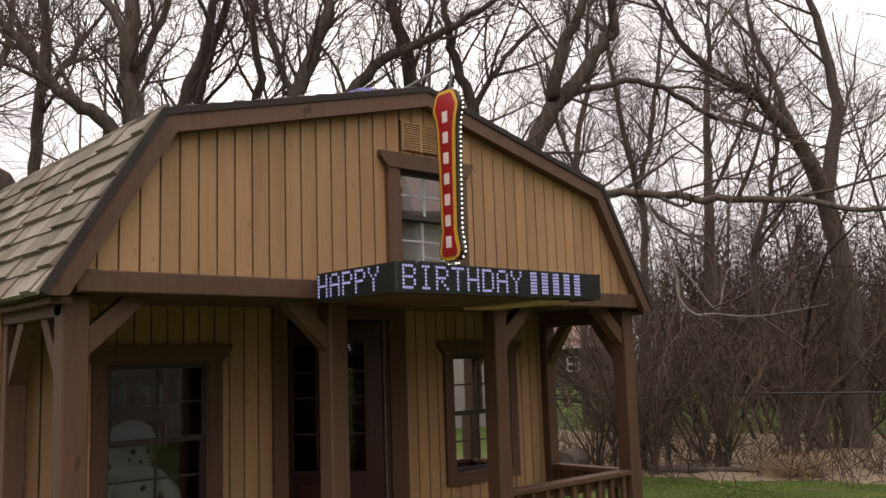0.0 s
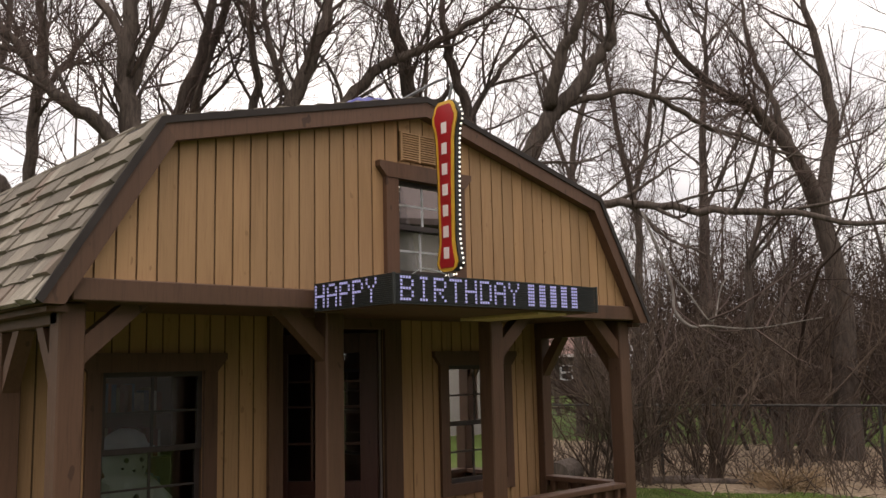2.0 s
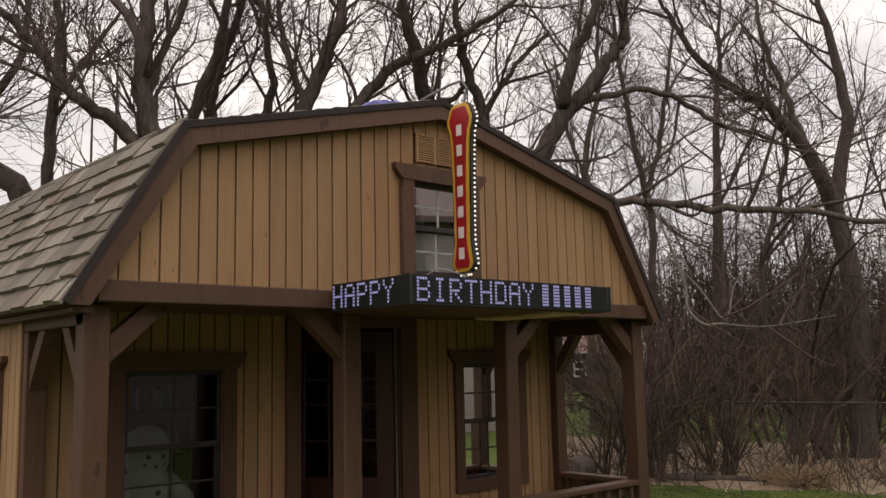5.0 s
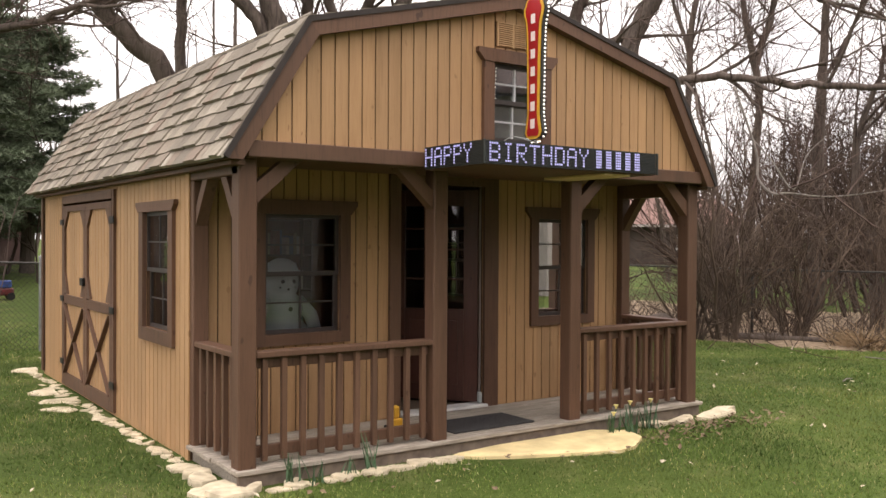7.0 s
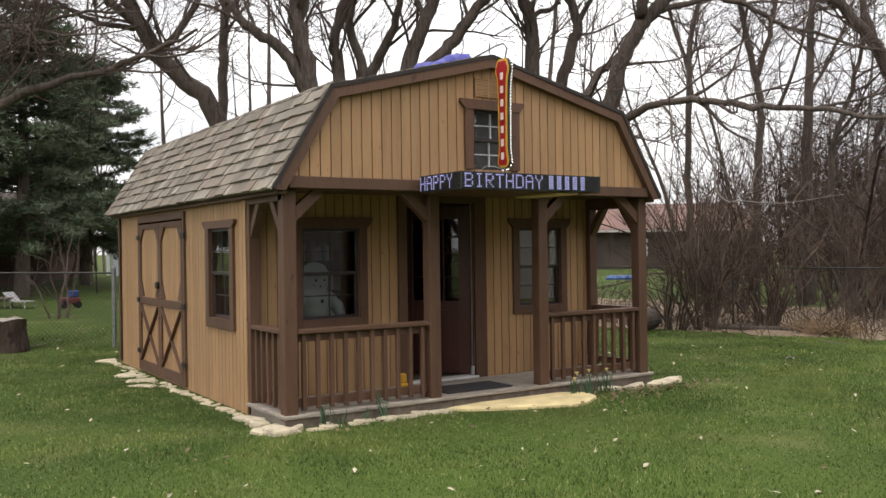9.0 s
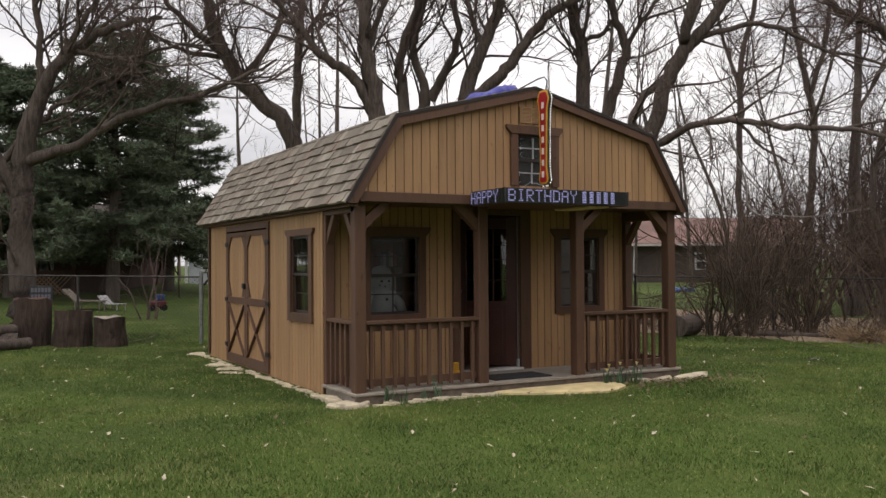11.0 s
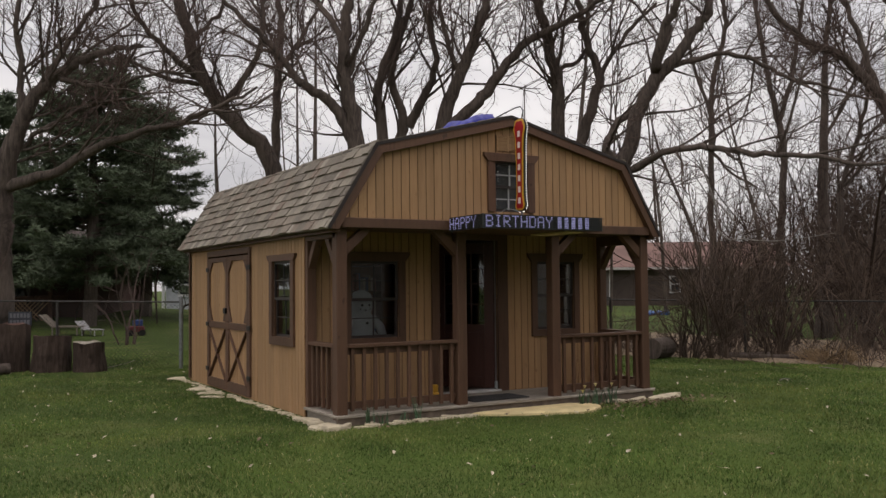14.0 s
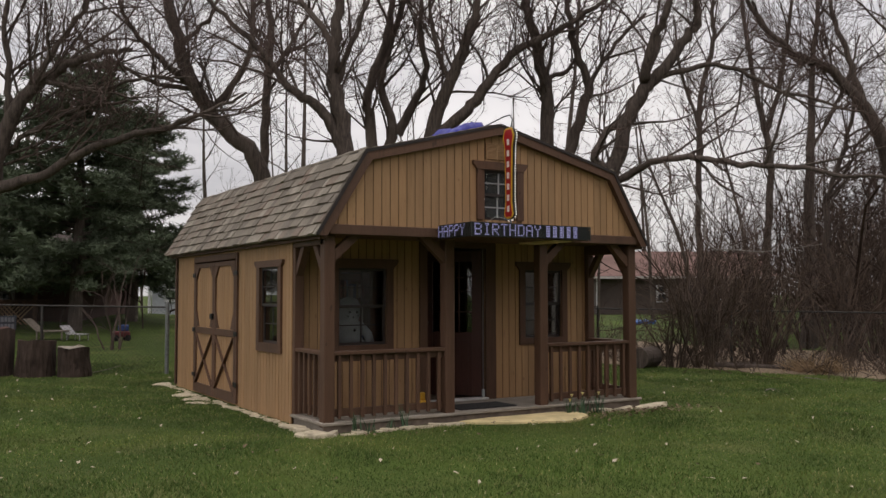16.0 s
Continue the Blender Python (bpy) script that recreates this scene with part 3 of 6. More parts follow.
# ---- entrance door, standing open inwards ----
def entrance():
    g = Geo().box(DW[0] - 0.10, DW[0], Y_WALL - 0.03, Y_WALL + 0.004, 0.02, 2.0)
    fr = part("door_frame", g, TRIM, shed)
    part("jamb", Geo().box(DW[1], DW[1] + 0.15, Y_WALL - 0.03, Y_WALL + 0.004, 0.02, 2.0), TRIM, fr)
    part("head_board", Geo().box(DW[0], DW[1], Y_WALL - 0.03, Y_WALL + 0.004, DW[3], 2.0), TRIM, fr)
    part("threshold", Geo().box(DW[0], DW[1] + 0.02, Y_WALL - 0.06, Y_WALL + 0.10, 0.028, 0.052, 0.004), plain("pale_aluminium", (0.5, 0.49, 0.47), 0.5), fr)
    part("weather_strip", Geo().box(DW[1] - 0.018, DW[1] - 0.010, Y_WALL + 0.012, Y_WALL + 0.03, 0.06, DW[3]), plain("grey_weather_strip", (0.20, 0.17, 0.16), 0.6), fr)
    part("door_stop", Geo().box(DW[1] - 0.045, DW[1] - 0.012, Y_WALL - 0.015, Y_WALL + 0.012, 0.055, 0.15, 0.003), SNOWMAN, fr, "small white door sweep end")
    # leaf hinged on the jamb, swung into the room
    m = pose(DW[1] - 0.015, Y_WALL + 0.05, 0.055, 0, 0, -52)
    L, H, T = 0.80, 1.84, 0.042
    def b(geo, a, c, z0, z1, d0=0.0, d1=T, ch=0.003):
        geo.box(-c, -a, d0, d1, z0, z1, ch, m)
        return geo
    g = Geo()
    b(g, 0.13, L - 0.13, 0, 0.80)
    leaf = part("door", g, DOOR_PAINT, shed, "dark red-brown door, standing open inwards")
    part("stile", b(Geo(), 0, 0.1295, 0, H), DOOR_PAINT, leaf)
    part("stile", b(Geo(), L - 0.1295, L, 0, H), DOOR_PAINT, leaf)
    part("top_rail", b(Geo(), 0.13, L - 0.13, H - 0.14, H), DOOR_PAINT, leaf)
    for a, c, z0, z1 in ((0.18, 0.37, 0.14, 0.70), (0.43, 0.62, 0.14, 0.70)):
        part("door_panel", b(Geo(), a, c, z0, z1, -0.008, 0.004), DOOR_PAINT, leaf)
    p = part("pane", b(Geo(), 0.13, L - 0.13, 0.80, H - 0.14, 0.018, 0.024, 0), GLASS, leaf)
    p.visible_shadow = False
    for x in (0.31, 0.49):
        part("muntin", b(Geo(), x - 0.008, x + 0.008, 0.80, H - 0.14, 0.008, 0.034), DOOR_PAINT, leaf)
    for z in (1.06, 1.32, 1.50):
        part("muntin", b(Geo(), 0.13, L - 0.13, z - 0.008, z + 0.008, 0.009, 0.033), DOOR_PAINT, leaf)
    k = Geo().lathe([(0.004, 0), (0.014, 0.004), (0.012, 0.02), (0.026, 0.035), (0.026, 0.05), (0.01, 0.06)], 14)
    k.v = [tuple(m @ pose(-L + 0.065, 0, 0.92, 90) @ Vector(q)) for q in k.v]
    part("door_knob", k, BLACK_METAL, leaf, "dark door knob", True)


entrance()


# ---- double doors in the side wall ----
def side_doors():
    y0, y1, z0, z1 = SD
    part("door_post", Geo().box(-0.028, 0.004, y0 - 0.03, y0 + 0.025, z0, z1 + 0.05, 0.003), TRIM, shed)
    part("door_post", Geo().box(-0.028, 0.004, y1 - 0.025, y1 + 0.03, z0, z1 + 0.05, 0.003), TRIM, shed)
    part("door_header", Geo().box(-0.032, 0.004, y0 + 0.025, y1 - 0.025, z1 - 0.03, z1 + 0.05, 0.003), TRIM, shed)
    ym = (y0 + y1) / 2
    zm = 0.83
    for a, b in ((y0 + 0.03, ym - 0.005), (ym + 0.005, y1 - 0.03)):
        top = z1 - 0.05
        leaf = part("barn_door", Geo().box(0.0, 0.045, a, b, z0, top), SIDING, shed, "tan barn door leaf with brown trim")
        n = 9
        w = (b - a) / n
        for i in range(n):
            part("plank", Geo().box(-0.008, 0.0, a + i * w + 0.004, a + (i + 1) * w - 0.004, z0, top, 0.002), SIDING, leaf)
        t = 0.062
        x0, x1 = -0.03, -0.0085
        for u, v, p, q in ((a, a + t, z0, top), (b - t, b, z0, top), (a + t, b - t, z0, z0 + 0.13), (a + t, b - t, zm - 0.045, zm + 0.045), (a + t, b - t, top - t, top)):
            part("stile", Geo().box(x0, x1, u, v, p, q, 0.003), TRIM, leaf)
        # cross of the lower half
        part("cross_bar", Geo().beam((-0.018, a + t, z0 + 0.13), (-0.018, b - t, zm - 0.055), 0.016, 0.05, 0.002, (1, 0, 0)), TRIM, leaf)
        part("cross_bar", Geo().beam((-0.022, b - t, z0 + 0.13), (-0.022, a + t, zm - 0.055), 0.016, 0.05, 0.002, (1, 0, 0)), TRIM, leaf)
        # cut corner pieces of the upper half
        k = 0.14
        for u, s in ((a + t, 1), (b - t, -1)):
            part("corner_piece", Geo().prism([(u, top - t), (u + s * k, top - t), (u, top - t - k * 1.15)], "x", x0, x1), TRIM, leaf)
            part("corner_piece", Geo().prism([(u, zm + 0.055), (u + s * k * 0.9, zm + 0.055), (u, zm + 0.055 + k * 1.6)], "x", x0, x1), TRIM, leaf)
        for z in (0.18, zm, 1.62):
            y = a - 0.03 if a < ym - 0.5 else b + 0.03
            part("hinge", Geo().box(-0.04, -0.0305, y - 0.07, y + 0.07, z - 0.03, z + 0.03, 0.003), BLACK_METAL, leaf)
        if a > ym - 0.1:
            part("latch", Geo().box(-0.06, -0.0305, a - 0.02, a + 0.09, 1.0, 1.075, 0.006), BLACK_METAL, leaf, "black metal latch")


side_doors()
part("corner_board", Geo().box(-0.022, 0.0, Y_BACK - 0.05, Y_BACK + 0.02, -0.055, SIDE_TOP, 0.003), TRIM, shed)
part("corner_board", Geo().box(-0.014, 0.0, Y_WALL - 0.012, Y_WALL + 0.055, -0.10, SIDE_TOP, 0.003), SIDING, shed)


# ---- railings ----
def railing(a, b, along, at, balusters, inset=0.03):
    """Rails from a to b along 'x' or 'y' at the other coordinate."""
    def bx(u0, u1, d0, d1, z0, z1, c=0.005):
        return Geo().box(u0, u1, at + d0, at + d1, z0, z1, c) if along == "x" else Geo().box(at + d0, at + d1, u0, u1, z0, z1, c)
    r = part("railing", bx(a, b, 0.0, 0.115, 0.712, 0.75), TRIM, shed, "brown porch railing")
    part("under_rail", bx(a, b, 0.055, 0.095, 0.64, 0.711), TRIM, r)
    part("bottom_rail", bx(a, b, 0.055, 0.095, 0.075, 0.15), TRIM, r)
    for i in range(balusters):
        u = a + (b - a) * (i + 0.5) / balusters
        part("baluster", bx(u - 0.0185, u + 0.0185, 0.017, 0.054, 0.055, 0.710, 0.003), TRIM, r)


railing(POST, POSTS[1], "x", 0.005, 10)
railing(POSTS[2] + POST, POSTS[3], "x", 0.005, 9)
railing(POST, Y_WALL - 0.075, "y", 0.005, 5)
railing(POST, Y_WALL - 0.075, "y", W - 0.12, 5)

# ---- porch deck ----
deck = part("porch_deck", Geo().box(0.02, W + 0.02, 0.02, Y_WALL - 0.01, -0.10, 0.0), DECK, shed, "grey weathered porch deck")
n = 6
for i in range(n):
    y0 = -0.035 + i * (Y_WALL + 0.03) / n
    part("deck_board", Geo().box(-0.02 + rng.uniform(-0.01, 0.01), W + 0.06 + rng.uniform(-0.015, 0.015), y0, y0 + (Y_WALL + 0.03) / n - 0.006, -0.004, 0.026, 0.004), DECK, deck)
part("deck_skirt", Geo().box(-0.005, W + 0.03, -0.012, 0.018, -0.11, -0.006, 0.004), plain("earthy_skirt_board", (0.15, 0.115, 0.09), 0.9, 0.35, 9), deck)

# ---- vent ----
# dark backing colour stands in for the shade between the slats
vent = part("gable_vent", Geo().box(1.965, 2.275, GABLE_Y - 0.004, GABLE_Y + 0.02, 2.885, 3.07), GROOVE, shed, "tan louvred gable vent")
for x0, x1 in ((1.965, 1.985), (2.11, 2.13), (2.255, 2.275)):
    part("vent_bar", Geo().box(x0, x1, GABLE_Y - 0.018, GABLE_Y - 0.004, 2.885, 3.07, 0.002), SIDING, vent)
for x0, x1 in ((1.985, 2.11), (2.13, 2.255)):
    for i in range(12):
        z = 2.891 + i * 0.0148
        part("slat", Geo().box(x0, x1, -0.008, 0.008, -0.0045, 0.0045, 0, pose(0, GABLE_Y - 0.010, z + 0.005, -28)), SIDING, vent)


# ---- marquee message board over the beam ----
def marquee():
    x0, x1, y0, y1, z0, z1 = 1.285, 2.88, -0.80, -0.13, 1.941, 2.093
    board = thing("message_board", (x0, y1, z0), "black box-shaped scrolling message board with lit blue-white letters", "led sign")
    case = plain("black_louvred_plastic", (0.022, 0.025, 0.024), 0.5, 0.2, 30)
    part("case", Geo().box(x0 + 0.014, x1 - 0.014, y0 + 0.014, y1, z0 + 0.006, z1 - 0.004), case, board)
    n = 15
    for i in range(n):
        z = z0 + (i + 0.5) * (z1 - z0) / n
        h = (z1 - z0) / n
        part("louvre", Geo().box(x0, x1, y0, y0 + 0.014, z - h * 0.30, z + h * 0.30), case, board)
        part("louvre", Geo().box(x0, x0 + 0.014, y0 + 0.014, y1, z - h * 0.30, z + h * 0.30), case, board)
    for x, y in ((x0 - 0.003, y0 - 0.003), (x1 - 0.012, y0 - 0.003)):
        part("corner_strip", Geo().box(x, x + 0.015, y, y + 0.016, z0 - 0.002, z1 + 0.002, 0.002), case, board)
    part("underside", Geo().box(x0 + 0.02, x1 - 0.02, y0 + 0.02, y1 - 0.01, z0 - 0.004, z0 + 0.004), TRIM, board)
    part("support_board", Geo().box(2.40, 2.66, -0.74, -0.10, z0 - 0.022, z0 - 0.005, 0.003), BARE_WOOD, board, "bare lumber support")
    # lamps of the lettering
    k = Nodes("blue_white_lamps")
    k.bsdf.inputs["Base Color"].default_value = (0.3, 0.3, 0.5, 1)
    k.bsdf.inputs["Emission Color"].default_value = (0.42, 0.42, 0.85, 1)
    k.bsdf.inputs["Emission Strength"].default_value = 0.42
    lamp = k.mat
    glyphs = {
        "H": ("10001", "10001", "10001", "11111", "10001", "10001", "10001"), "A": ("01110", "10001", "10001", "11111", "10001", "10001", "10001"),
        "P": ("11110", "10001", "10001", "11110", "10000", "10000", "10000"), "Y": ("10001", "10001", "01010", "00100", "00100", "00100", "00100"),
        "B": ("11110", "10001", "10001", "11110", "10001", "10001", "11110"), "I": ("01110", "00100", "00100", "00100", "00100", "00100", "01110"),
        "R": ("11110", "10001", "10001", "11110", "10100", "10010", "10001"), "T": ("11111", "00100", "00100", "00100", "00100", "00100", "00100"),
        "D": ("11110", "10001", "10001", "10001", "10001", "10001", "11110")}
    pitch, dot = 0.0180, 0.0120
    zt = z0 + 0.138
    side_len, s = (y1 - y0) - 0.02, 0.0
    for word_gap, word in ((0.0, "HAPPY"), (0.09, "BIRTHDAY")):
        s += word_gap
        for ch in word:
            w = pitch * 5
            on_side = s + w < side_len
            if not on_side and s < side_len:
                s = side_len + 0.04
            g = Geo()
            for r, row in enumerate(glyphs[ch]):
                for c, bit in enumerate(row):
                    if bit == "1":
                        u, z = s + c * pitch, zt - r * pitch
                        if on_side:
                            g.box(x0 - 0.004, x0 - 0.001, y1 - 0.015 - u - dot, y1 - 0.015 - u, z - dot, z)
                        else:
                            uu = x0 + u - side_len
                            g.box(uu, uu + dot, y0 - 0.004, y0 - 0.001, z - dot, z)
            part("letter", g, lamp, board, "lit letter " + ch)
            s += w + 0.020
    s += 0.05
    for i in range(5):
        uu = x0 + s - side_len + i * 0.095
        if uu + 0.06 < x1 - 0.01:
            g = Geo()
            for r in range(7):
                for c in range(3):
                    g.box(uu + c * pitch, uu + c * pitch + dot, y0 - 0.004, y0 - 0.001, zt - r * pitch - dot, zt - r * pitch)
            part("letter_bar", g, lamp, board, "plain lit bar")


marquee()


# ---- blade sign with bulbs ----
def blade_sign():
    x, t = 2.13, 0.022
    yc, zb, zt = -0.315, 2.19, 3.22
    sign = thing("blade_sign", (x, yc, 2.093), "red and yellow theatre-style blade sign edged with small white bulbs", "sign")
    # half widths going up, from the foot to the flared head
    prof = [(0.0, 0.035), (0.02, 0.075), (0.05, 0.088), (0.11, 0.074), (0.18, 0.064), (0.55, 0.070), (0.76, 0.078), (0.83, 0.088), (0.88, 0.106), (0.915, 0.108), (0.94, 0.094), (0.965, 0.086), (0.985, 0.072), (1.0, 0.05)]
    def outline(inset):
        pts = [(max(0.006, w - inset), zb + (zt - zb) * min(max(f, inset * 0.9), 1 - inset * 0.9)) for f, w in prof]
        return [(yc - w, z) for w, z in pts] + [(yc + w, z) for w, z in reversed(pts)]
    yellow = plain("yellow_sign_paint", (0.62, 0.36, 0.04), 0.45, 0.12)
    red = plain("red_sign_paint", (0.34, 0.012, 0.016), 0.4, 0.15)
    white = plain("white_sign_paint", (0.75, 0.66, 0.64), 0.5, 0.05)
    blk = plain("black_sign_edge", (0.012, 0.012, 0.012), 0.5)
    part("core", Geo().prism(outline(-0.012), "x", x - t, x + t), blk, sign, "black sign edge")
    for s in (-1, 1):
        a = x + s * t
        part("border", Geo().prism(outline(0.0), "x", min(a, a + s * 0.006), max(a, a + s * 0.006)), yellow, sign, "yellow border")
        b = x + s * (t + 0.006)
        part("face", Geo().prism(outline(0.024), "x", min(b, b + s * 0.005), max(b, b + s * 0.005)), red, sign, "red face")
        c = x + s * (t + 0.011)
        for i in range(7):
            z = zt - 0.165 - i * 0.126
            part("letter_bar", Geo().box(min(c, c + s * 0.003), max(c, c + s * 0.003), yc - 0.023, yc + 0.023, z - 0.034, z + 0.034, 0.001), white, sign, "plain white letter bar")
    k = Nodes("small_white_bulbs")
    k.bsdf.inputs["Emission Color"].default_value = (1.0, 0.93, 0.8, 1)
    k.bsdf.inputs["Emission Strength"].default_value = 1.6
    bulb = Geo().lathe([(0.002, -0.006), (0.005, -0.003), (0.006, 0.0), (0.005, 0.003), (0.002, 0.006)], 8).mesh("bulb", True)
    n = 36
    pts = [(w + 0.016, zb + (zt - zb) * f) for f, w in prof]
    for i in range(n):
        z = zb + (zt - zb) * (i + 0.5) / n
        w = np.interp(z, [p[1] for p in pts], [p[0] for p in pts])
        for s in (-1, 1):
            b = part("bulb", bulb, k.mat, sign)
            b.location = (x, yc + s * (w + 0.006), z)
    for i in range(5):
        b = part("bulb", bulb, k.mat, sign)
        b.location = (x, yc + (i - 2) * 0.022, zb - 0.018)
    stand = Geo()
    stand.tube([(x, yc, 2.094), (x, yc, zb - 0.008)], [0.012, 0.012], 8)
    part("foot", stand, GALV, sign, "steel foot")
    # gallows arm from the ridge
    arm = Geo()
    arm.tube([(CX - 0.02, 0.35, APEX_Z + 0.03), (CX - 0.02, -0.22, APEX_Z + 0.10), (CX - 0.03, -0.34, APEX_Z + 0.095), (x, -0.36, APEX_Z + 0.05), (x, -0.33, zt + 0.008)], [0.009] * 5, 8)
    part("hanger_arm", arm, GALV, sign, "thin steel hanger arm")
    wire = Geo()
    wire.tube([(1.945, -0.09, 2.15), (2.0, -0.2, 2.215), (2.06, -0.25, 2.20), (x, -0.30, 2.17)], [0.004] * 4, 5)
    part("cable", wire, SNOWMAN, sign, "white cable")


blade_sign()


# ---- blue tarpaulin on the ridge ----
def tarp():
    g = Geo()
    nu, nv = 22, 14
    v = []
    for j in range(nv):
        for i in range(nu):
            u, w = i / (nu - 1), j / (nv - 1)
            x = 1.72 + 0.5 * u + 0.04 * noise.noise(Vector((u * 4, w * 4, 1)))
            y = 0.2 + 0.6 * w + 0.05 * noise.noise(Vector((u * 5, w * 5, 4)))
            edge = min(u, 1 - u, w, 1 - w)
            h = 0.05 + 0.10 * min(1, edge * 7) * (0.8 + 0.35 * noise.noise(Vector((u * 3.2, w * 3.2, 9)))) + 0.02 * noise.noise(Vector((u * 11, w * 11, 2)))
            v.append((x, y, roof_z(x) + max(0.03, h)))
    f = [(j * nu + i, j * nu + i + 1, (j + 1) * nu + i + 1, (j + 1) * nu + i) for j in range(nv - 1) for i in range(nu - 1)]
    g.add(v, f)
    ob = whole("tarpaulin", g, plain("blue_tarpaulin", (0.022, 0.025, 0.26), 0.4, 0.3, 5), "crumpled blue tarpaulin lying on the roof ridge", "tarp", smooth=True)
    mod = ob.modifiers.new("thickness", "SOLIDIFY")
    mod.thickness = 0.006


tarp()


# ---- things on the porch and in the room ----
def doormat():
    g = Geo().box(1.72, 2.50, 0.10, 0.52, 0.027, 0.040, 0.005)
    whole("doormat", g, MAT_RUBBER, "flat dark ribbed doormat on the porch deck", "doormat")


doormat()


def snowman():
    g = Geo()
    X, Y, Z = 0.86, 1.24, 0.50
    g.lathe([(0.11, 0), (0.20, 0.03), (0.235, 0.14), (0.22, 0.25), (0.15, 0.33), (0.16, 0.37), (0.17, 0.43), (0.15, 0.50), (0.11, 0.53), (0.125, 0.56), (0.14, 0.62), (0.13, 0.67), (0.175, 0.675), (0.17, 0.70), (0.13, 0.72), (0.11, 0.77), (0.06, 0.80), (0.02, 0.81)], 28, (X, Y, Z))
    for s in (-1, 1):
        g.tube([(X + s * 0.12, Y - 0.04, Z + 0.48), (X + s * 0.23, Y - 0.05, Z + 0.36), (X + s * 0.26, Y - 0.08, Z + 0.22)], [0.05, 0.055, 0.05], 10)
    dark_from = len(g.f)
    for dx, z, q, r in ((-0.045, 0.63, 0.125, 0.016), (0.045, 0.63, 0.125, 0.016), (-0.06, 0.585, 0.11, 0.010), (0.06, 0.585, 0.11, 0.010), (0.0, 0.57, 0.13, 0.010), (0.0, 0.20, 0.225, 0.03), (0.0, 0.42, 0.165, 0.018)):
        g.lathe([(r * 0.3, -r), (r, -r * 0.4), (r, r * 0.4), (r * 0.3, r)], 10, (X + dx, Y - q, Z + z))
    ob = whole("snowman_figure", g, SNOWMAN, "pale plastic snowman figure standing on a table behind the window", "figurine", smooth=True)
    ob.data.materials.append(BLACK_METAL)
    for p in ob.data.polygons[dark_from:]:
        p.material_index = 1


snowman()


def table(x0, x1, y0, y1, h, label):
    t = thing("table", ((x0 + x1) / 2, (y0 + y1) / 2, 0.035), label, "table")
    wood = plain("dull_table_wood", (0.14, 0.08, 0.045), 0.6)
    part("tabletop", Geo().box(x0, x1, y0, y1, h - 0.03, h, 0.005), wood, t)
    for x in (x0 + 0.02, x1 - 0.06):
        for y in (y0 + 0.02, y1 - 0.06):
            part("leg", Geo().box(x, x + 0.04, y, y + 0.04, 0.035, h - 0.03, 0.003), wood, t)


table(0.35, 1.30, 0.99, 1.50, 0.50, "plain dull wooden table under the porch window")


def bookcase():
    t = thing("bookcase", (1.75, 3.9, 0.035), "dark bookcase with a few rows of books inside the shed", "bookcase")
    wood = plain("dark_shelf_wood", (0.06, 0.035, 0.025), 0.6)
    x0, x1, y0, y1 = 1.1, 2.4, 3.75, 4.05
    for x in (x0, x1 - 0.02):
        part("side_panel", Geo().box(x, x + 0.02, y0, y1, 0.035, 1.75, 0.002), wood, t)
    for i in range(5):
        z = 0.1 + i * 0.39
        part("shelf", Geo().box(x0 + 0.02, x1 - 0.02, y0, y1, z, z + 0.02, 0.002), wood, t)
    cols = [plain("book_cover", c, 0.7) for c in ((0.30, 0.28, 0.25), (0.16, 0.05, 0.04), (0.05, 0.08, 0.14), (0.20, 0.16, 0.10))]
    for i in range(1, 4):
        x = x0 + 0.05
        while x < x1 - 0.12:
            w, h = rng.uniform(0.02, 0.05), rng.uniform(0.18, 0.28)
            if rng.random() < 0.85:
                whole("book", Geo().box(x, x + w - 0.002, y0 + 0.03, y0 + 0.2, 0.1 + i * 0.39 + 0.02, 0.12 + i * 0.39 + h, 0.002), cols[rng.randrange(4)], "upright book on the dark bookcase shelf", "book", group="books on the bookcase")
            x += w


bookcase()


def armchair():
    t = thing("armchair", (3.5, 1.5, 0.035), "low padded chair seen behind the porch window", "chair")
    cloth = plain("grey_mauve_cloth", (0.22, 0.19, 0.21), 0.95)
    part("seat", Geo().box(3.2, 3.8, 1.15, 1.75, 0.3, 0.5, 0.06), cloth, t)
    part("backrest", Geo().box(3.2, 3.36, 1.15, 1.75, 0.5, 1.0, 0.06), cloth, t)
    for x in (3.23, 3.72):
        for y in (1.18, 1.67):
            part("leg", Geo().box(x, x + 0.05, y, y + 0.05, 0.035, 0.31, 0.004), TRIM, t)


armchair()


def toy_digger():
    t = thing("toy_truck", (1.40, 0.42, 0.026), "small yellow and black plastic toy standing on the porch deck", "toy")
    yel = plain("yellow_toy_plastic", (0.55, 0.30, 0.03), 0.4, 0.1)
    part("body", Geo().box(1.36, 1.45, 0.38, 0.48, 0.07, 0.13, 0.01), yel, t)
    part("cab", Geo().box(1.375, 1.435, 0.40, 0.455, 0.13, 0.22, 0.012), yel, t)
    for x in (1.35, 1.443):
        for y in (0.395, 0.465):
            w = Geo().lathe([(0.006, -0.01), (0.026, -0.01), (0.026, 0.01), (0.006, 0.01)], 12)
            w.v = [tuple(pose(x + 0.005, y, 0.052, 0, 90, 0) @ Vector(q)) for q in w.v]
            part("wheel", w, BLACK_METAL, t)


toy_digger()


# ---- trees ----
nrng = np.random.default_rng(11)


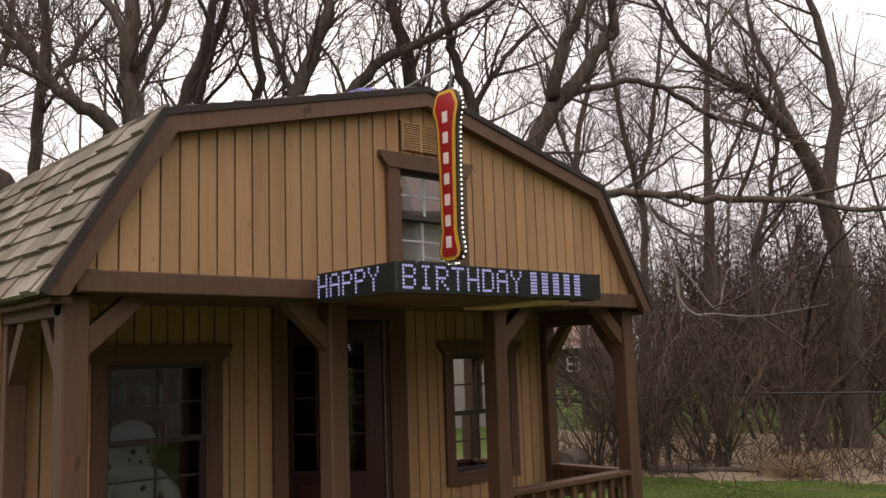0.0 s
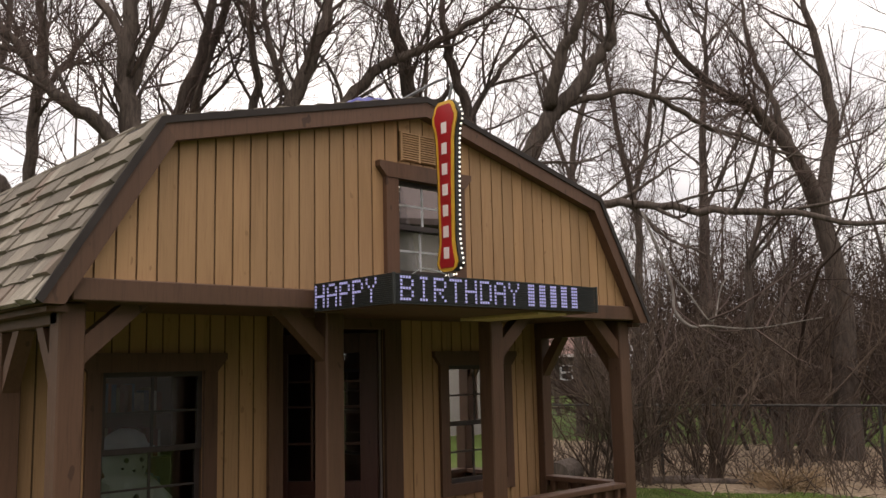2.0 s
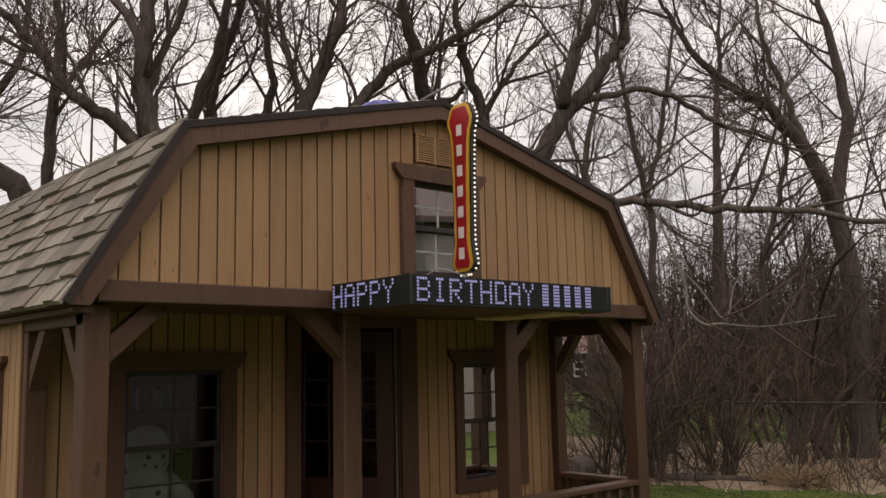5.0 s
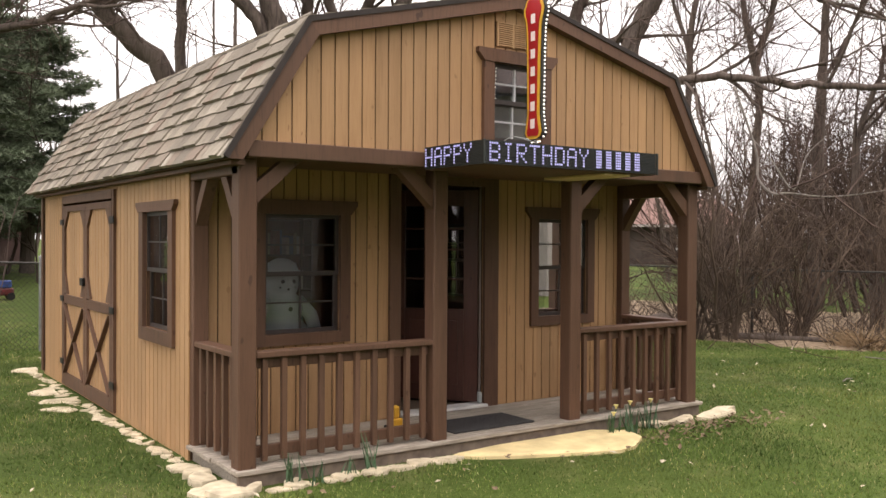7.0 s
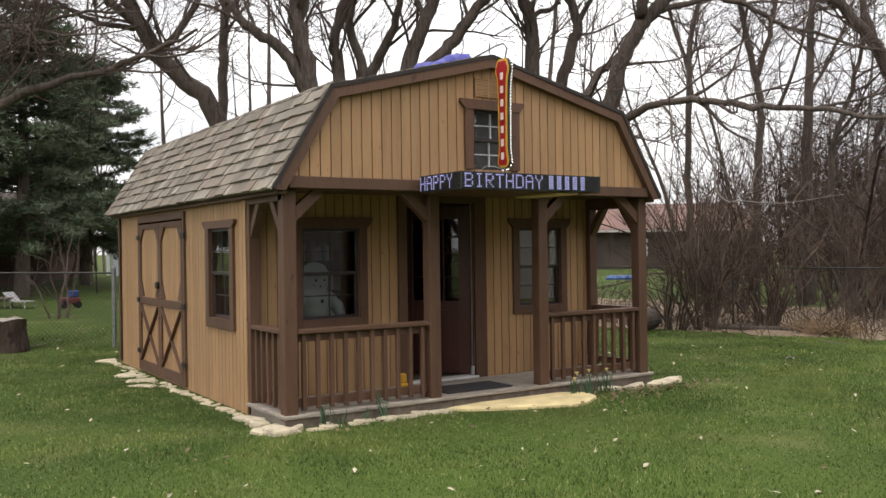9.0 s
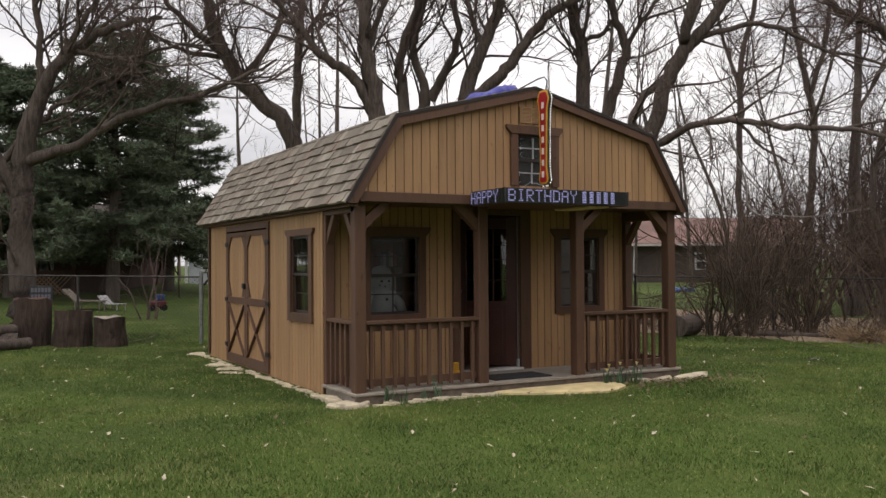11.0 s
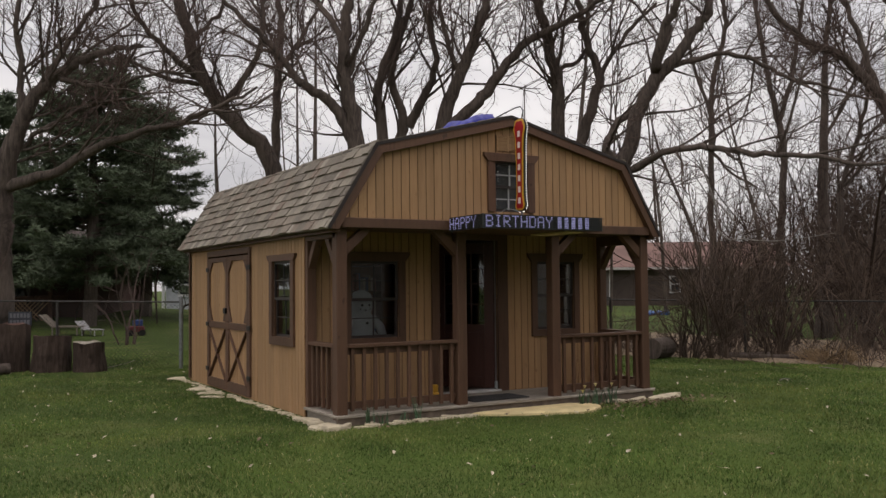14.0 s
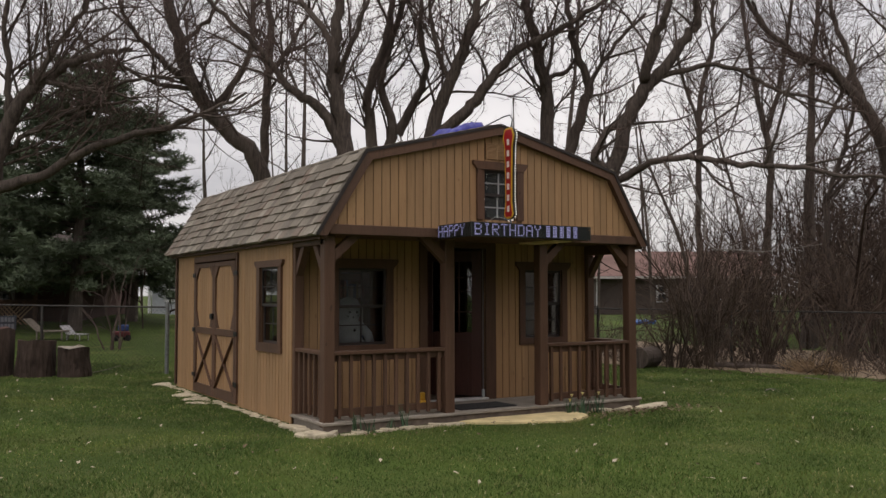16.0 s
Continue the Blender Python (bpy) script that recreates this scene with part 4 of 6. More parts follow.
def wander(start, way, length, steps, curl, lift):
    """A wavering line of points."""
    pts = [np.asarray(start, float)]
    d = np.asarray(way, float)
    d /= np.linalg.norm(d)
    kink = nrng.normal(0, 1, (steps, 3)) * curl
    for i in range(steps):
        d = d + kink[i]
        d[2] += lift
        d /= np.linalg.norm(d)
        pts.append(pts[-1] + d * (length / steps))
    return np.array(pts)


def spline(ctrl, n):
    """A smooth line through a few control points (x, y, z, r)."""
    c = np.asarray(ctrl, float)
    c = np.vstack([2 * c[0] - c[1], c, 2 * c[-1] - c[-2]])
    out = []
    for i in range(1, len(c) - 2):
        t = np.linspace(0, 1, n, endpoint=False)[:, None]
        p0, p1, p2, p3 = c[i - 1], c[i], c[i + 1], c[i + 2]
        out.append(0.5 * (2 * p1 + (p2 - p0) * t + (2 * p0 - 5 * p1 + 4 * p2 - p3) * t ** 2 + (3 * p1 - p0 - 3 * p2 + p3) * t ** 3))
    out.append(c[-2:-1])
    return np.vstack(out)


def sprout(wood, twigs, pts, radii, level, spec):
    """Side branches along a line of points."""
    n = len(pts)
    total = np.linalg.norm(np.diff(pts, axis=0), axis=1).sum()
    count = max(1, int(total * spec["per_m"][level]))
    for _ in range(count):
        f = nrng.uniform(spec["bare"][level], 1.0)
        k = min(n - 2, int(f * (n - 1)))
        q = f * (n - 1) - k
        at = pts[k] * (1 - q) + pts[k + 1] * q
        r = radii[k] * (1 - q) + radii[k + 1] * q
        tang = pts[k + 1] - pts[k]
        tang = tang / (np.linalg.norm(tang) + 1e-9)
        side = nrng.normal(0, 1, 3)
        side -= tang * side.dot(tang)
        side /= np.linalg.norm(side) + 1e-9
        ang = radians(nrng.uniform(25, 62))
        way = tang * math.cos(ang) + side * math.sin(ang)
        way[2] += 0.12
        length = spec["length"][level] * nrng.uniform(0.5, 1.25) * (1.15 - 0.55 * f)
        rr = min(r * 0.72, spec["radius"][level] * nrng.uniform(0.7, 1.2))
        steps = spec.get("steps", (7, 5, 4, 3))[min(3, level)]
        line = wander(at, way, length, steps, spec["curl"], 0.05)
        rad = np.linspace(rr, max(0.0035, rr * 0.3), steps + 1)
        (wood if level == 0 else twigs).tube(line, rad, spec.get("sides", (6, 4, 3, 3))[min(3, level)], False)
        if level + 1 < spec["levels"]:
            sprout(wood, twigs, line, rad, level + 1, spec)


FULL = dict(levels=4, per_m=(1.95, 3.6, 4.9, 3.4), bare=(0.14, 0.1, 0.1, 0.1), length=(2.3, 1.25, 0.75, 0.42), radius=(0.03, 0.012, 0.0062, 0.0043), curl=0.13)


def tree(x, y, stems, spec, label, bark=None, twig=None):
    """A bare tree; stems: lists of (dx, dy, z, radius) from the foot, the first one the trunk."""
    z = ground_height(x, y) - 0.05
    t = thing("tree", (x, y, z), label, "tree", "bare trees behind the shed")
    wood, twigs = Geo(), Geo()
    for ctrl in stems:
        p = spline([(x + dx, y + dy, z + h, r) for dx, dy, h, r in ctrl], 5)
        pts, rad = p[:, :3].copy(), np.maximum(p[:, 3], 0.006)
        pts[1:-1] += nrng.normal(0, 0.02, (len(pts) - 2, 3))
        wood.tube(pts, rad, 10, False)
        sprout(wood, twigs, pts, rad, 0, spec)
    part("trunk", wood, bark or BARK, t, "", True)
    tagged(part("crown", twigs, twig or TWIG, t, "fine bare twigs"), kind="stuff")
    return t

# bare trees beyond the shed: foot, then stems as (dx, dy, height, radius)
tree(-2.40, 9.85, [
     [(-0.00, 0.00, 0.00, 0.313), (-0.00, -0.01, 0.69, 0.251), (-0.01, -0.09, 2.35, 0.217), (0.02, -0.17, 3.58, 0.184), (0.39, -0.45, 4.84, 0.125), (0.81, -0.73, 5.33, 0.100), (1.16, -0.95, 5.61, 0.084), (1.64, -1.25, 5.79, 0.059), (2.19, -1.58, 5.89, 0.033)],
     [(0.01, -0.15, 3.30, 0.125), (0.88, -0.79, 3.64, 0.083), (1.52, -1.30, 4.04, 0.074), (2.15, -1.79, 4.26, 0.058), (2.60, -2.17, 4.38, 0.049), (3.22, -2.65, 4.64, 0.037), (3.83, -3.14, 4.99, 0.020)],
     [(0.27, -0.38, 4.71, 0.075), (0.26, -0.38, 5.44, 0.059), (0.18, -0.35, 6.55, 0.042), (0.28, -0.44, 7.60, 0.025)],
     [(0.01, -0.11, 2.57, 0.109), (-0.46, 0.03, 3.50, 0.092), (-0.76, 0.05, 4.84, 0.066), (-0.70, -0.15, 6.26, 0.041)],
     [(0.39, -0.45, 4.84, 0.067), (1.03, -0.82, 6.02, 0.050), (1.48, -1.05, 6.77, 0.038), (1.74, -1.18, 7.64, 0.021)],
     [(-0.36, 0.07, 3.30, 0.075), (0.35, -0.31, 4.14, 0.050), (1.16, -0.73, 4.73, 0.038), (2.17, -1.26, 5.01, 0.025)],
     [(0.81, -0.73, 5.33, 0.050), (1.52, -1.45, 5.11, 0.037), (2.34, -2.25, 5.26, 0.024), (2.96, -2.92, 5.19, 0.016)]],
     FULL, "large bare tree with long arching limbs beyond the fence")
tree(3.15, 9.38, [
     [(-0.00, 0.00, 0.00, 0.229), (-0.41, 0.22, 3.98, 0.183), (-1.09, 0.57, 4.91, 0.164), (-1.66, 0.87, 5.80, 0.144), (-1.96, 1.00, 6.69, 0.125), (-2.18, 1.09, 7.63, 0.096), (-2.52, 1.23, 8.83, 0.058)],
     [(-1.66, 0.87, 5.80, 0.096), (-2.23, 0.85, 6.23, 0.066), (-2.92, 0.89, 6.86, 0.047), (-3.40, 0.79, 7.81, 0.028)],
     [(-1.36, 0.72, 5.34, 0.077), (-0.74, 0.54, 6.23, 0.063), (-0.49, 0.57, 7.26, 0.049), (-0.55, 0.77, 8.68, 0.030)],
     [(-1.66, 0.87, 5.80, 0.058), (-2.51, 1.15, 5.90, 0.043), (-3.27, 1.36, 6.33, 0.028)],
     [(-1.96, 1.00, 6.69, 0.048), (-1.52, 0.47, 7.20, 0.038), (-1.29, 0.05, 7.96, 0.024)]],
     FULL, "bare tree with a thick leaning trunk behind the shed")
tree(3.79, 12.46, [
     [(0.00, -0.00, 0.00, 0.139), (0.02, -0.06, 4.81, 0.111), (0.05, -0.16, 6.37, 0.100), (0.11, -0.26, 7.77, 0.084), (0.00, -0.25, 8.85, 0.061), (0.16, -0.41, 10.24, 0.033)],
     [(0.05, -0.17, 6.62, 0.056), (0.72, -0.16, 7.70, 0.045), (1.34, -0.13, 8.81, 0.029)]],
     FULL, "slim upright bare tree behind the shed")
tree(3.74, 7.31, [
     [(-0.00, -0.00, 0.00, 0.222), (-0.11, 0.02, 4.21, 0.177), (-0.28, 0.07, 5.39, 0.146), (-0.33, 0.05, 6.28, 0.115), (-0.25, -0.04, 7.25, 0.089), (-0.01, -0.24, 8.36, 0.044)],
     [(-0.13, 0.03, 4.28, 0.115), (-0.47, 0.19, 5.01, 0.106), (-0.93, 0.43, 5.39, 0.089), (-1.26, 0.60, 5.75, 0.075), (-1.79, 0.86, 6.50, 0.057), (-2.44, 1.21, 7.17, 0.040), (-2.88, 1.42, 7.90, 0.022)],
     [(-0.30, 0.04, 6.14, 0.071), (-0.51, 0.37, 6.82, 0.063), (-0.79, 0.74, 7.38, 0.054), (-1.02, 1.07, 8.25, 0.028)],
     [(-0.27, 0.05, 5.59, 0.062), (0.01, -0.19, 6.58, 0.049), (0.27, -0.41, 7.46, 0.031)]],
     FULL, "bare tree forking low with upright stems")
tree(5.27, 9.28, [
     [(-0.00, 0.00, 0.00, 0.165), (-0.07, 0.01, 4.76, 0.132), (-0.18, 0.01, 5.93, 0.101), (0.15, -0.24, 7.03, 0.086), (0.27, -0.36, 8.05, 0.066), (0.39, -0.49, 9.19, 0.035)],
     [(-0.06, 0.00, 3.97, 0.110), (0.33, -0.24, 5.02, 0.111), (0.13, -0.09, 6.02, 0.091), (0.22, -0.11, 6.72, 0.082), (0.59, -0.32, 8.12, 0.061), (0.96, -0.52, 9.16, 0.031)],
     [(0.42, -0.30, 5.02, 0.122), (0.68, -0.69, 5.80, 0.090), (0.76, -0.96, 6.45, 0.070), (0.55, -1.08, 7.40, 0.054), (0.60, -1.37, 8.57, 0.029)]],
     FULL, "many-stemmed bare tree behind the ridge")
tree(5.68, 7.88, [
     [(-0.00, -0.00, 0.00, 0.205), (0.17, -0.13, 4.78, 0.164), (0.45, -0.35, 5.86, 0.130), (0.71, -0.55, 6.67, 0.115), (0.90, -0.70, 7.40, 0.096), (1.08, -0.85, 8.20, 0.067), (1.38, -1.07, 9.16, 0.034)],
     [(0.22, -0.17, 4.84, 0.135), (0.83, -0.51, 5.39, 0.125), (1.20, -0.70, 5.97, 0.111), (1.77, -1.02, 6.70, 0.087), (2.49, -1.42, 7.12, 0.068), (3.42, -1.95, 7.79, 0.044), (3.96, -2.25, 8.41, 0.024)],
     [(0.49, -0.38, 5.92, 0.067), (0.33, 0.01, 6.85, 0.054), (0.36, 0.28, 7.92, 0.040)]],
     FULL, "bare tree with spreading stems behind the ridge")
tree(8.29, 6.95, [
     [(0.00, -0.00, 0.00, 0.198), (-0.01, -0.02, 4.80, 0.158), (-0.03, -0.06, 5.81, 0.138), (-0.18, -0.01, 6.63, 0.123), (-0.41, 0.07, 7.63, 0.099), (-0.61, 0.13, 8.75, 0.054)],
     [(-0.01, -0.02, 4.00, 0.132), (0.43, -0.28, 4.61, 0.128), (0.70, -0.48, 5.63, 0.114), (0.77, -0.53, 6.05, 0.099), (0.54, -0.42, 6.72, 0.084), (0.43, -0.38, 7.39, 0.069), (0.35, -0.36, 8.14, 0.049), (0.48, -0.47, 9.01, 0.025)],
     [(0.76, -0.55, 6.03, 0.054), (1.38, -0.74, 7.01, 0.045), (2.08, -0.97, 7.74, 0.030)],
     [(-0.08, -0.05, 6.15, 0.059), (0.48, -0.24, 6.43, 0.045), (0.62, -0.18, 6.72, 0.030)]],
     FULL, "bare tree with two dark crooked stems")
BIG_TREE = tree(8.42, 4.96, [
     [(-1.50, 0.90, 0.00, 0.240), (-1.34, 0.80, 1.70, 0.210), (-0.62, 0.34, 3.30, 0.180), (0.00, -0.04, 4.05, 0.162), (0.19, -0.18, 4.91, 0.144), (0.51, -0.42, 5.58, 0.135), (0.70, -0.55, 5.88, 0.117), (1.21, -0.89, 6.64, 0.099), (1.39, -1.02, 6.94, 0.081), (1.34, -1.02, 7.55, 0.059), (1.47, -1.14, 8.45, 0.032)],
     [(0.54, -0.44, 5.64, 0.108), (0.35, -0.59, 5.91, 0.107), (0.38, -0.88, 6.52, 0.088), (0.40, -1.16, 6.98, 0.065), (0.37, -1.43, 7.81, 0.034)],
     [(0.05, -0.06, 3.84, 0.113), (-0.34, 0.15, 4.18, 0.090), (-0.03, 0.12, 4.78, 0.077), (0.60, -0.11, 5.42, 0.064), (1.07, -0.28, 6.78, 0.042)],
     [(0.75, -0.58, 5.81, 0.059), (1.56, -1.03, 6.08, 0.050), (2.12, -1.32, 5.98, 0.045), (2.68, -1.59, 5.68, 0.041), (3.37, -1.95, 5.45, 0.032), (4.49, -2.56, 5.15, 0.023)],
     [(0.06, -0.06, 3.75, 0.077), (0.14, -1.15, 4.01, 0.064), (0.08, -2.15, 3.93, 0.057), (0.06, -3.16, 3.69, 0.050), (0.07, -4.18, 3.51, 0.040), (0.20, -5.28, 3.22, 0.027), (-0.07, -6.15, 3.16, 0.016)]],
     FULL, "large bare tree with a thick leaning trunk")
tree(22.18, 12.43, [
     [(0.00, -0.00, 0.00, 0.170), (-0.06, -0.12, 2.90, 0.133), (0.01, -0.30, 5.61, 0.118), (-0.19, -0.26, 7.20, 0.110), (-0.56, -0.12, 8.90, 0.086), (-0.95, -0.02, 11.55, 0.063), (-1.15, 0.01, 13.32, 0.039)],
     [(-0.15, -0.27, 7.04, 0.094), (-0.00, -0.78, 8.83, 0.078), (0.04, -1.26, 11.37, 0.054), (-0.02, -1.62, 12.80, 0.031)]],
     FULL, "slim bare tree in the brush")
tree(17.09, 10.73, [
     [(0.00, 0.00, 0.00, 0.123), (-0.05, -0.10, 2.74, 0.096), (-0.17, -0.23, 6.82, 0.082), (0.14, -0.53, 9.13, 0.068), (0.12, -0.58, 10.27, 0.055), (0.29, -0.76, 11.81, 0.027)],
     [(-0.13, -0.19, 5.46, 0.068), (-0.15, -0.22, 6.35, 0.055), (-0.45, 0.20, 8.30, 0.048), (-0.48, 0.47, 10.12, 0.028)]],
     FULL, "slim bare tree in the brush")
tree(17.32, 7.13, [
     [(0.00, -0.00, 0.00, 0.248), (-0.01, -0.12, 2.61, 0.164), (-0.07, -0.26, 6.23, 0.097), (0.04, -0.48, 9.30, 0.049), (0.09, -0.58, 10.67, 0.024)],
     [(-0.05, -0.22, 5.03, 0.061), (-0.06, -0.23, 5.35, 0.049), (0.66, -0.77, 7.02, 0.036), (1.00, -1.07, 8.53, 0.024)]],
     FULL, "upright bare tree with a stout trunk in the brush")
tree(14.73, 2.83, [
     [(0.00, 0.00, 0.00, 0.254), (-0.10, -0.06, 2.88, 0.192), (-0.39, 0.03, 4.57, 0.164), (-0.84, 0.25, 5.51, 0.125), (-1.29, 0.49, 6.16, 0.106), (-1.72, 0.73, 6.48, 0.091), (-2.29, 1.05, 6.81, 0.072), (-2.85, 1.35, 7.46, 0.053), (-3.25, 1.55, 8.19, 0.029)],
     [(-0.36, 0.02, 4.51, 0.135), (0.02, -0.15, 6.28, 0.107), (-0.09, -0.00, 7.78, 0.078), (-0.19, 0.16, 8.80, 0.044)],
     [(-0.82, 0.24, 5.47, 0.077), (-0.94, 0.52, 6.67, 0.063), (-1.07, 0.80, 7.72, 0.044), (-0.99, 0.96, 8.91, 0.025)]],
     FULL, "large bare tree with limbs reaching across")
tree(14.66, 4.04, [
     [(-0.00, -0.00, 0.00, 0.122), (-0.19, 0.05, 1.44, 0.091), (-0.53, 0.20, 2.58, 0.076), (-0.50, 0.12, 3.84, 0.061), (-0.15, -0.16, 5.11, 0.046), (-0.07, -0.29, 6.75, 0.030)],
     [(-0.24, 0.08, 1.57, 0.061), (0.28, -0.09, 2.71, 0.051), (0.68, -0.21, 4.26, 0.036)]],
     FULL, "slim crooked bare tree in the brush")
HANG_A = [(7.05, 1.68, 3.35, 0.040), (7.06, 1.37, 2.54, 0.040), (7.01, 1.30, 2.21, 0.040), (7.07, 1.16, 2.03, 0.040), (7.25, 1.05, 2.03, 0.027), (7.84, 0.83, 2.00, 0.022), (8.70, 0.44, 2.12, 0.013)]
HANG_B = [(7.08, 1.57, 2.82, 0.027), (7.22, 1.28, 2.44, 0.027), (7.39, 1.08, 2.08, 0.022), (7.61, 1.06, 2.49, 0.018), (7.83, 0.91, 2.75, 0.013)]


# the pale broken limb that hangs in the big leaning tree
def broken_limb(owner):
    g, tw = Geo(), Geo()
    for ctrl in (HANG_A, HANG_B):
        p = spline(ctrl, 5)
        g.tube(p[:, :3], np.maximum(p[:, 3] * 0.38, 0.006), 8, True)
        sprout(g, tw, p[:, :3], p[:, 3], 1, dict(FULL, levels=3, per_m=(0, 3.2, 3.0, 0), bare=(0, 0.1, 0.1, 0)))
    limb = part("broken_limb", g, BARK_PALE, owner, "pale broken limb, hanging", True)
    tagged(part("limb_spray", tw, TWIG, limb), kind="stuff")


broken_limb(BIG_TREE)


# ---- far woods: one mass of thin stems and twigs ----
def far_woods():
    wood, tw = Geo(), Geo()
    spec = dict(levels=3, per_m=(0.9, 1.5, 1.7), bare=(0.2, 0.1, 0.1), length=(2.4, 1.3, 0.7), radius=(0.03, 0.016, 0.010), curl=0.15, sides=(3, 3, 3, 3), steps=(4, 3, 2, 2))
    for i in range(54):
        a = radians(nrng.uniform(-8, 100))
        d = nrng.uniform(30, 58)
        x, y = -3.0 + d * math.sin(a), -7.0 + d * math.cos(a)
        h = nrng.uniform(9, 17)
        z = ground_height(x, y) - 0.1
        r = nrng.uniform(0.05, 0.14)
        lean = nrng.normal(0, 0.9, 2)
        line = spline([(x, y, z, r), (x + lean[0] * 0.3, y + lean[1] * 0.3, z + h * 0.35, r * 0.8), (x + lean[0], y + lean[1], z + h * 0.7, r * 0.45), (x + lean[0] * 1.2, y + lean[1] * 1.4, z + h, 0.02)], 4)
        wood.tube(line[:, :3], np.maximum(line[:, 3], 0.01), 6, False)
        sprout(wood, tw, line[:, :3], line[:, 3], 0, spec)
    for i in range(230):
        a = radians(nrng.uniform(-10, 105))
        d = nrng.uniform(58, 95)
        x, y = -3.0 + d * math.sin(a), -7.0 + d * math.cos(a)
        h = nrng.uniform(4, 9)
        z = ground_height(x, y) - 0.1
        line = wander((x, y, z), (nrng.normal(0, 0.1), nrng.normal(0, 0.1), 1), h, 5, 0.06, 0.0)
        rad = np.linspace(nrng.uniform(0.06, 0.14), 0.02, 6)
        wood.tube(line, rad, 4, False)
        sprout(wood, tw, line, rad, 0, dict(levels=2, per_m=(1.8, 1.8), bare=(0.1, 0.1), length=(2.4, 1.2), radius=(0.035, 0.022), curl=0.16, sides=(3, 3), steps=(3, 2)))
    whole("far_woods", wood, BARK, "leafless grey-brown woods in the distance", "woods", "stuff")
    whole("far_twigs", tw, TWIG, "tangle of leafless twigs in the distance", "woods", "stuff")


far_woods()


# ---- shrubs and brush along the fence ----
def shrub(x, y, h, spread, stems, label, dense=1.0, mat=None):
    z = ground_height(x, y) - 0.04
    t = thing("shrub", (x, y, z), label, "shrub", "leafless shrubs along the fence")
    wood, tw = Geo(), Geo()
    for i in range(stems):
        a, lean = nrng.uniform(0, 2 * math.pi), abs(nrng.normal(0, 0.32)) * spread
        r = nrng.uniform(0.010, 0.032)
        line = wander((x + 0.25 * math.cos(a) * nrng.uniform(0.2, 1), y + 0.25 * math.sin(a) * nrng.uniform(0.2, 1), z), (math.cos(a) * lean, math.sin(a) * lean, 1), h * nrng.uniform(0.5, 1.15), 7, 0.17, 0.03)
        rad = np.linspace(r, 0.006, 8)
        wood.tube(line, rad, 5, False)
        sprout(wood, tw, line, rad, 0, dict(levels=3, per_m=(3.2 * dense, 3.4 * dense, 3.2 * dense), bare=(0.08, 0.1, 0.1), length=(0.95, 0.5, 0.3), radius=(0.010, 0.005, 0.0035), curl=0.22, sides=(4, 3, 3, 3), steps=(5, 4, 3, 3)))
    tagged(part("branchwork", wood, mat or BARK, t), kind="stuff")
    tagged(part("twig_mass", tw, BRUSH, t), kind="stuff")


for x, y, h, spread, n, dn in ((9.15, 4.0, 2.5, 0.75, 16, 0.9), (9.62, 3.75, 3.6, 0.55, 15, 0.9), (10.5, 3.15, 2.3, 0.7, 19, 1.0), (12.9, 3.15, 3.6, 0.7, 11, 1.1), (11.7, 5.4, 3.6, 0.6, 12, 1.0), (14.4, 3.2, 3.8, 0.6, 14, 1.1),
                            (13.0, 5.8, 3.6, 0.6, 12, 1.0), (15.4, 1.4, 3.6, 0.7, 16, 1.1), (16.5, 4.5, 4.2, 0.7, 14, 1.0), (15.0, 8.0, 4.2, 0.7, 10, 0.9), (18.5, 7.5, 4.6, 0.8, 14, 0.9)):
    shrub(x, y, h, spread, n, "tall leafless multi-stemmed shrub by the wire fence", dn, BRUSH)
shrub(0.43, 12.6, 2.4, 0.7, 5, "small pale leafless sapling beyond the fence", 0.6, TWIG)


def brush():
    """Low dry stems and fallen twigs along the fence."""
    g = Geo()
    for i in range(1500):
        f = nrng.uniform(-0.9, 1.35)
        x, y = 9.7 + (11.9 - 9.7) * f + nrng.normal(0, 0.9), 6.6 - 6.4 * f + nrng.normal(0, 0.8)
        if x < 8.2:
            continue
        z = ground_height(x, y)
        line = wander((x, y, z), (nrng.normal(0, 0.5), nrng.normal(0, 0.5), 1.0 if nrng.random() < 0.75 else 0.1), nrng.uniform(0.25, 1.3), 4, 0.14, 0.0)
        g.tube(line, np.linspace(0.008, 0.003, 5), 3, False)
    whole("brush", g, BRUSH, "low dry brown brush and fallen twigs along the fence", "brush", "stuff")


brush()


def understory():
    """Saplings and tall brush between the fence and the far woods."""
    wood, tw = Geo(), Geo()
    spec = dict(levels=3, per_m=(2.4, 2.8, 2.6), bare=(0.08, 0.1, 0.1), length=(1.5, 0.8, 0.45), radius=(0.016, 0.009, 0.006), curl=0.22, sides=(3, 3, 3), steps=(4, 3, 2))
    for i in range(250):
        a = radians(nrng.uniform(47.5, 88) if i < 215 else nrng.uniform(-8, 38))
        d = nrng.uniform(20.0, 34) if i < 215 else nrng.uniform(26, 36)
        x, y = -3.7 + d * math.sin(a), -8.2 + d * math.cos(a)
        if a > radians(36) and x < 11.5 + max(0, (7 - y)) * 0.3:
            x += 2.5
        h = nrng.uniform(2.5, 6.6)
        z = ground_height(x, y) - 0.05
        line = wander((x, y, z), (nrng.normal(0, 0.34), nrng.normal(0, 0.34), 1), h, 6, 0.2, 0.03)
        rad = np.linspace(nrng.uniform(0.02, 0.05), 0.007, 7)
        wood.tube(line, rad, 5, False)
        sprout(wood, tw, line, rad, 0, spec)
    whole("saplings", wood, THICKET, "leafless saplings behind the wire fence", "saplings", "stuff")
    whole("sapling_twigs", tw, THICKET, "haze of brown twigs behind the wire fence", "saplings", "stuff")


understory()


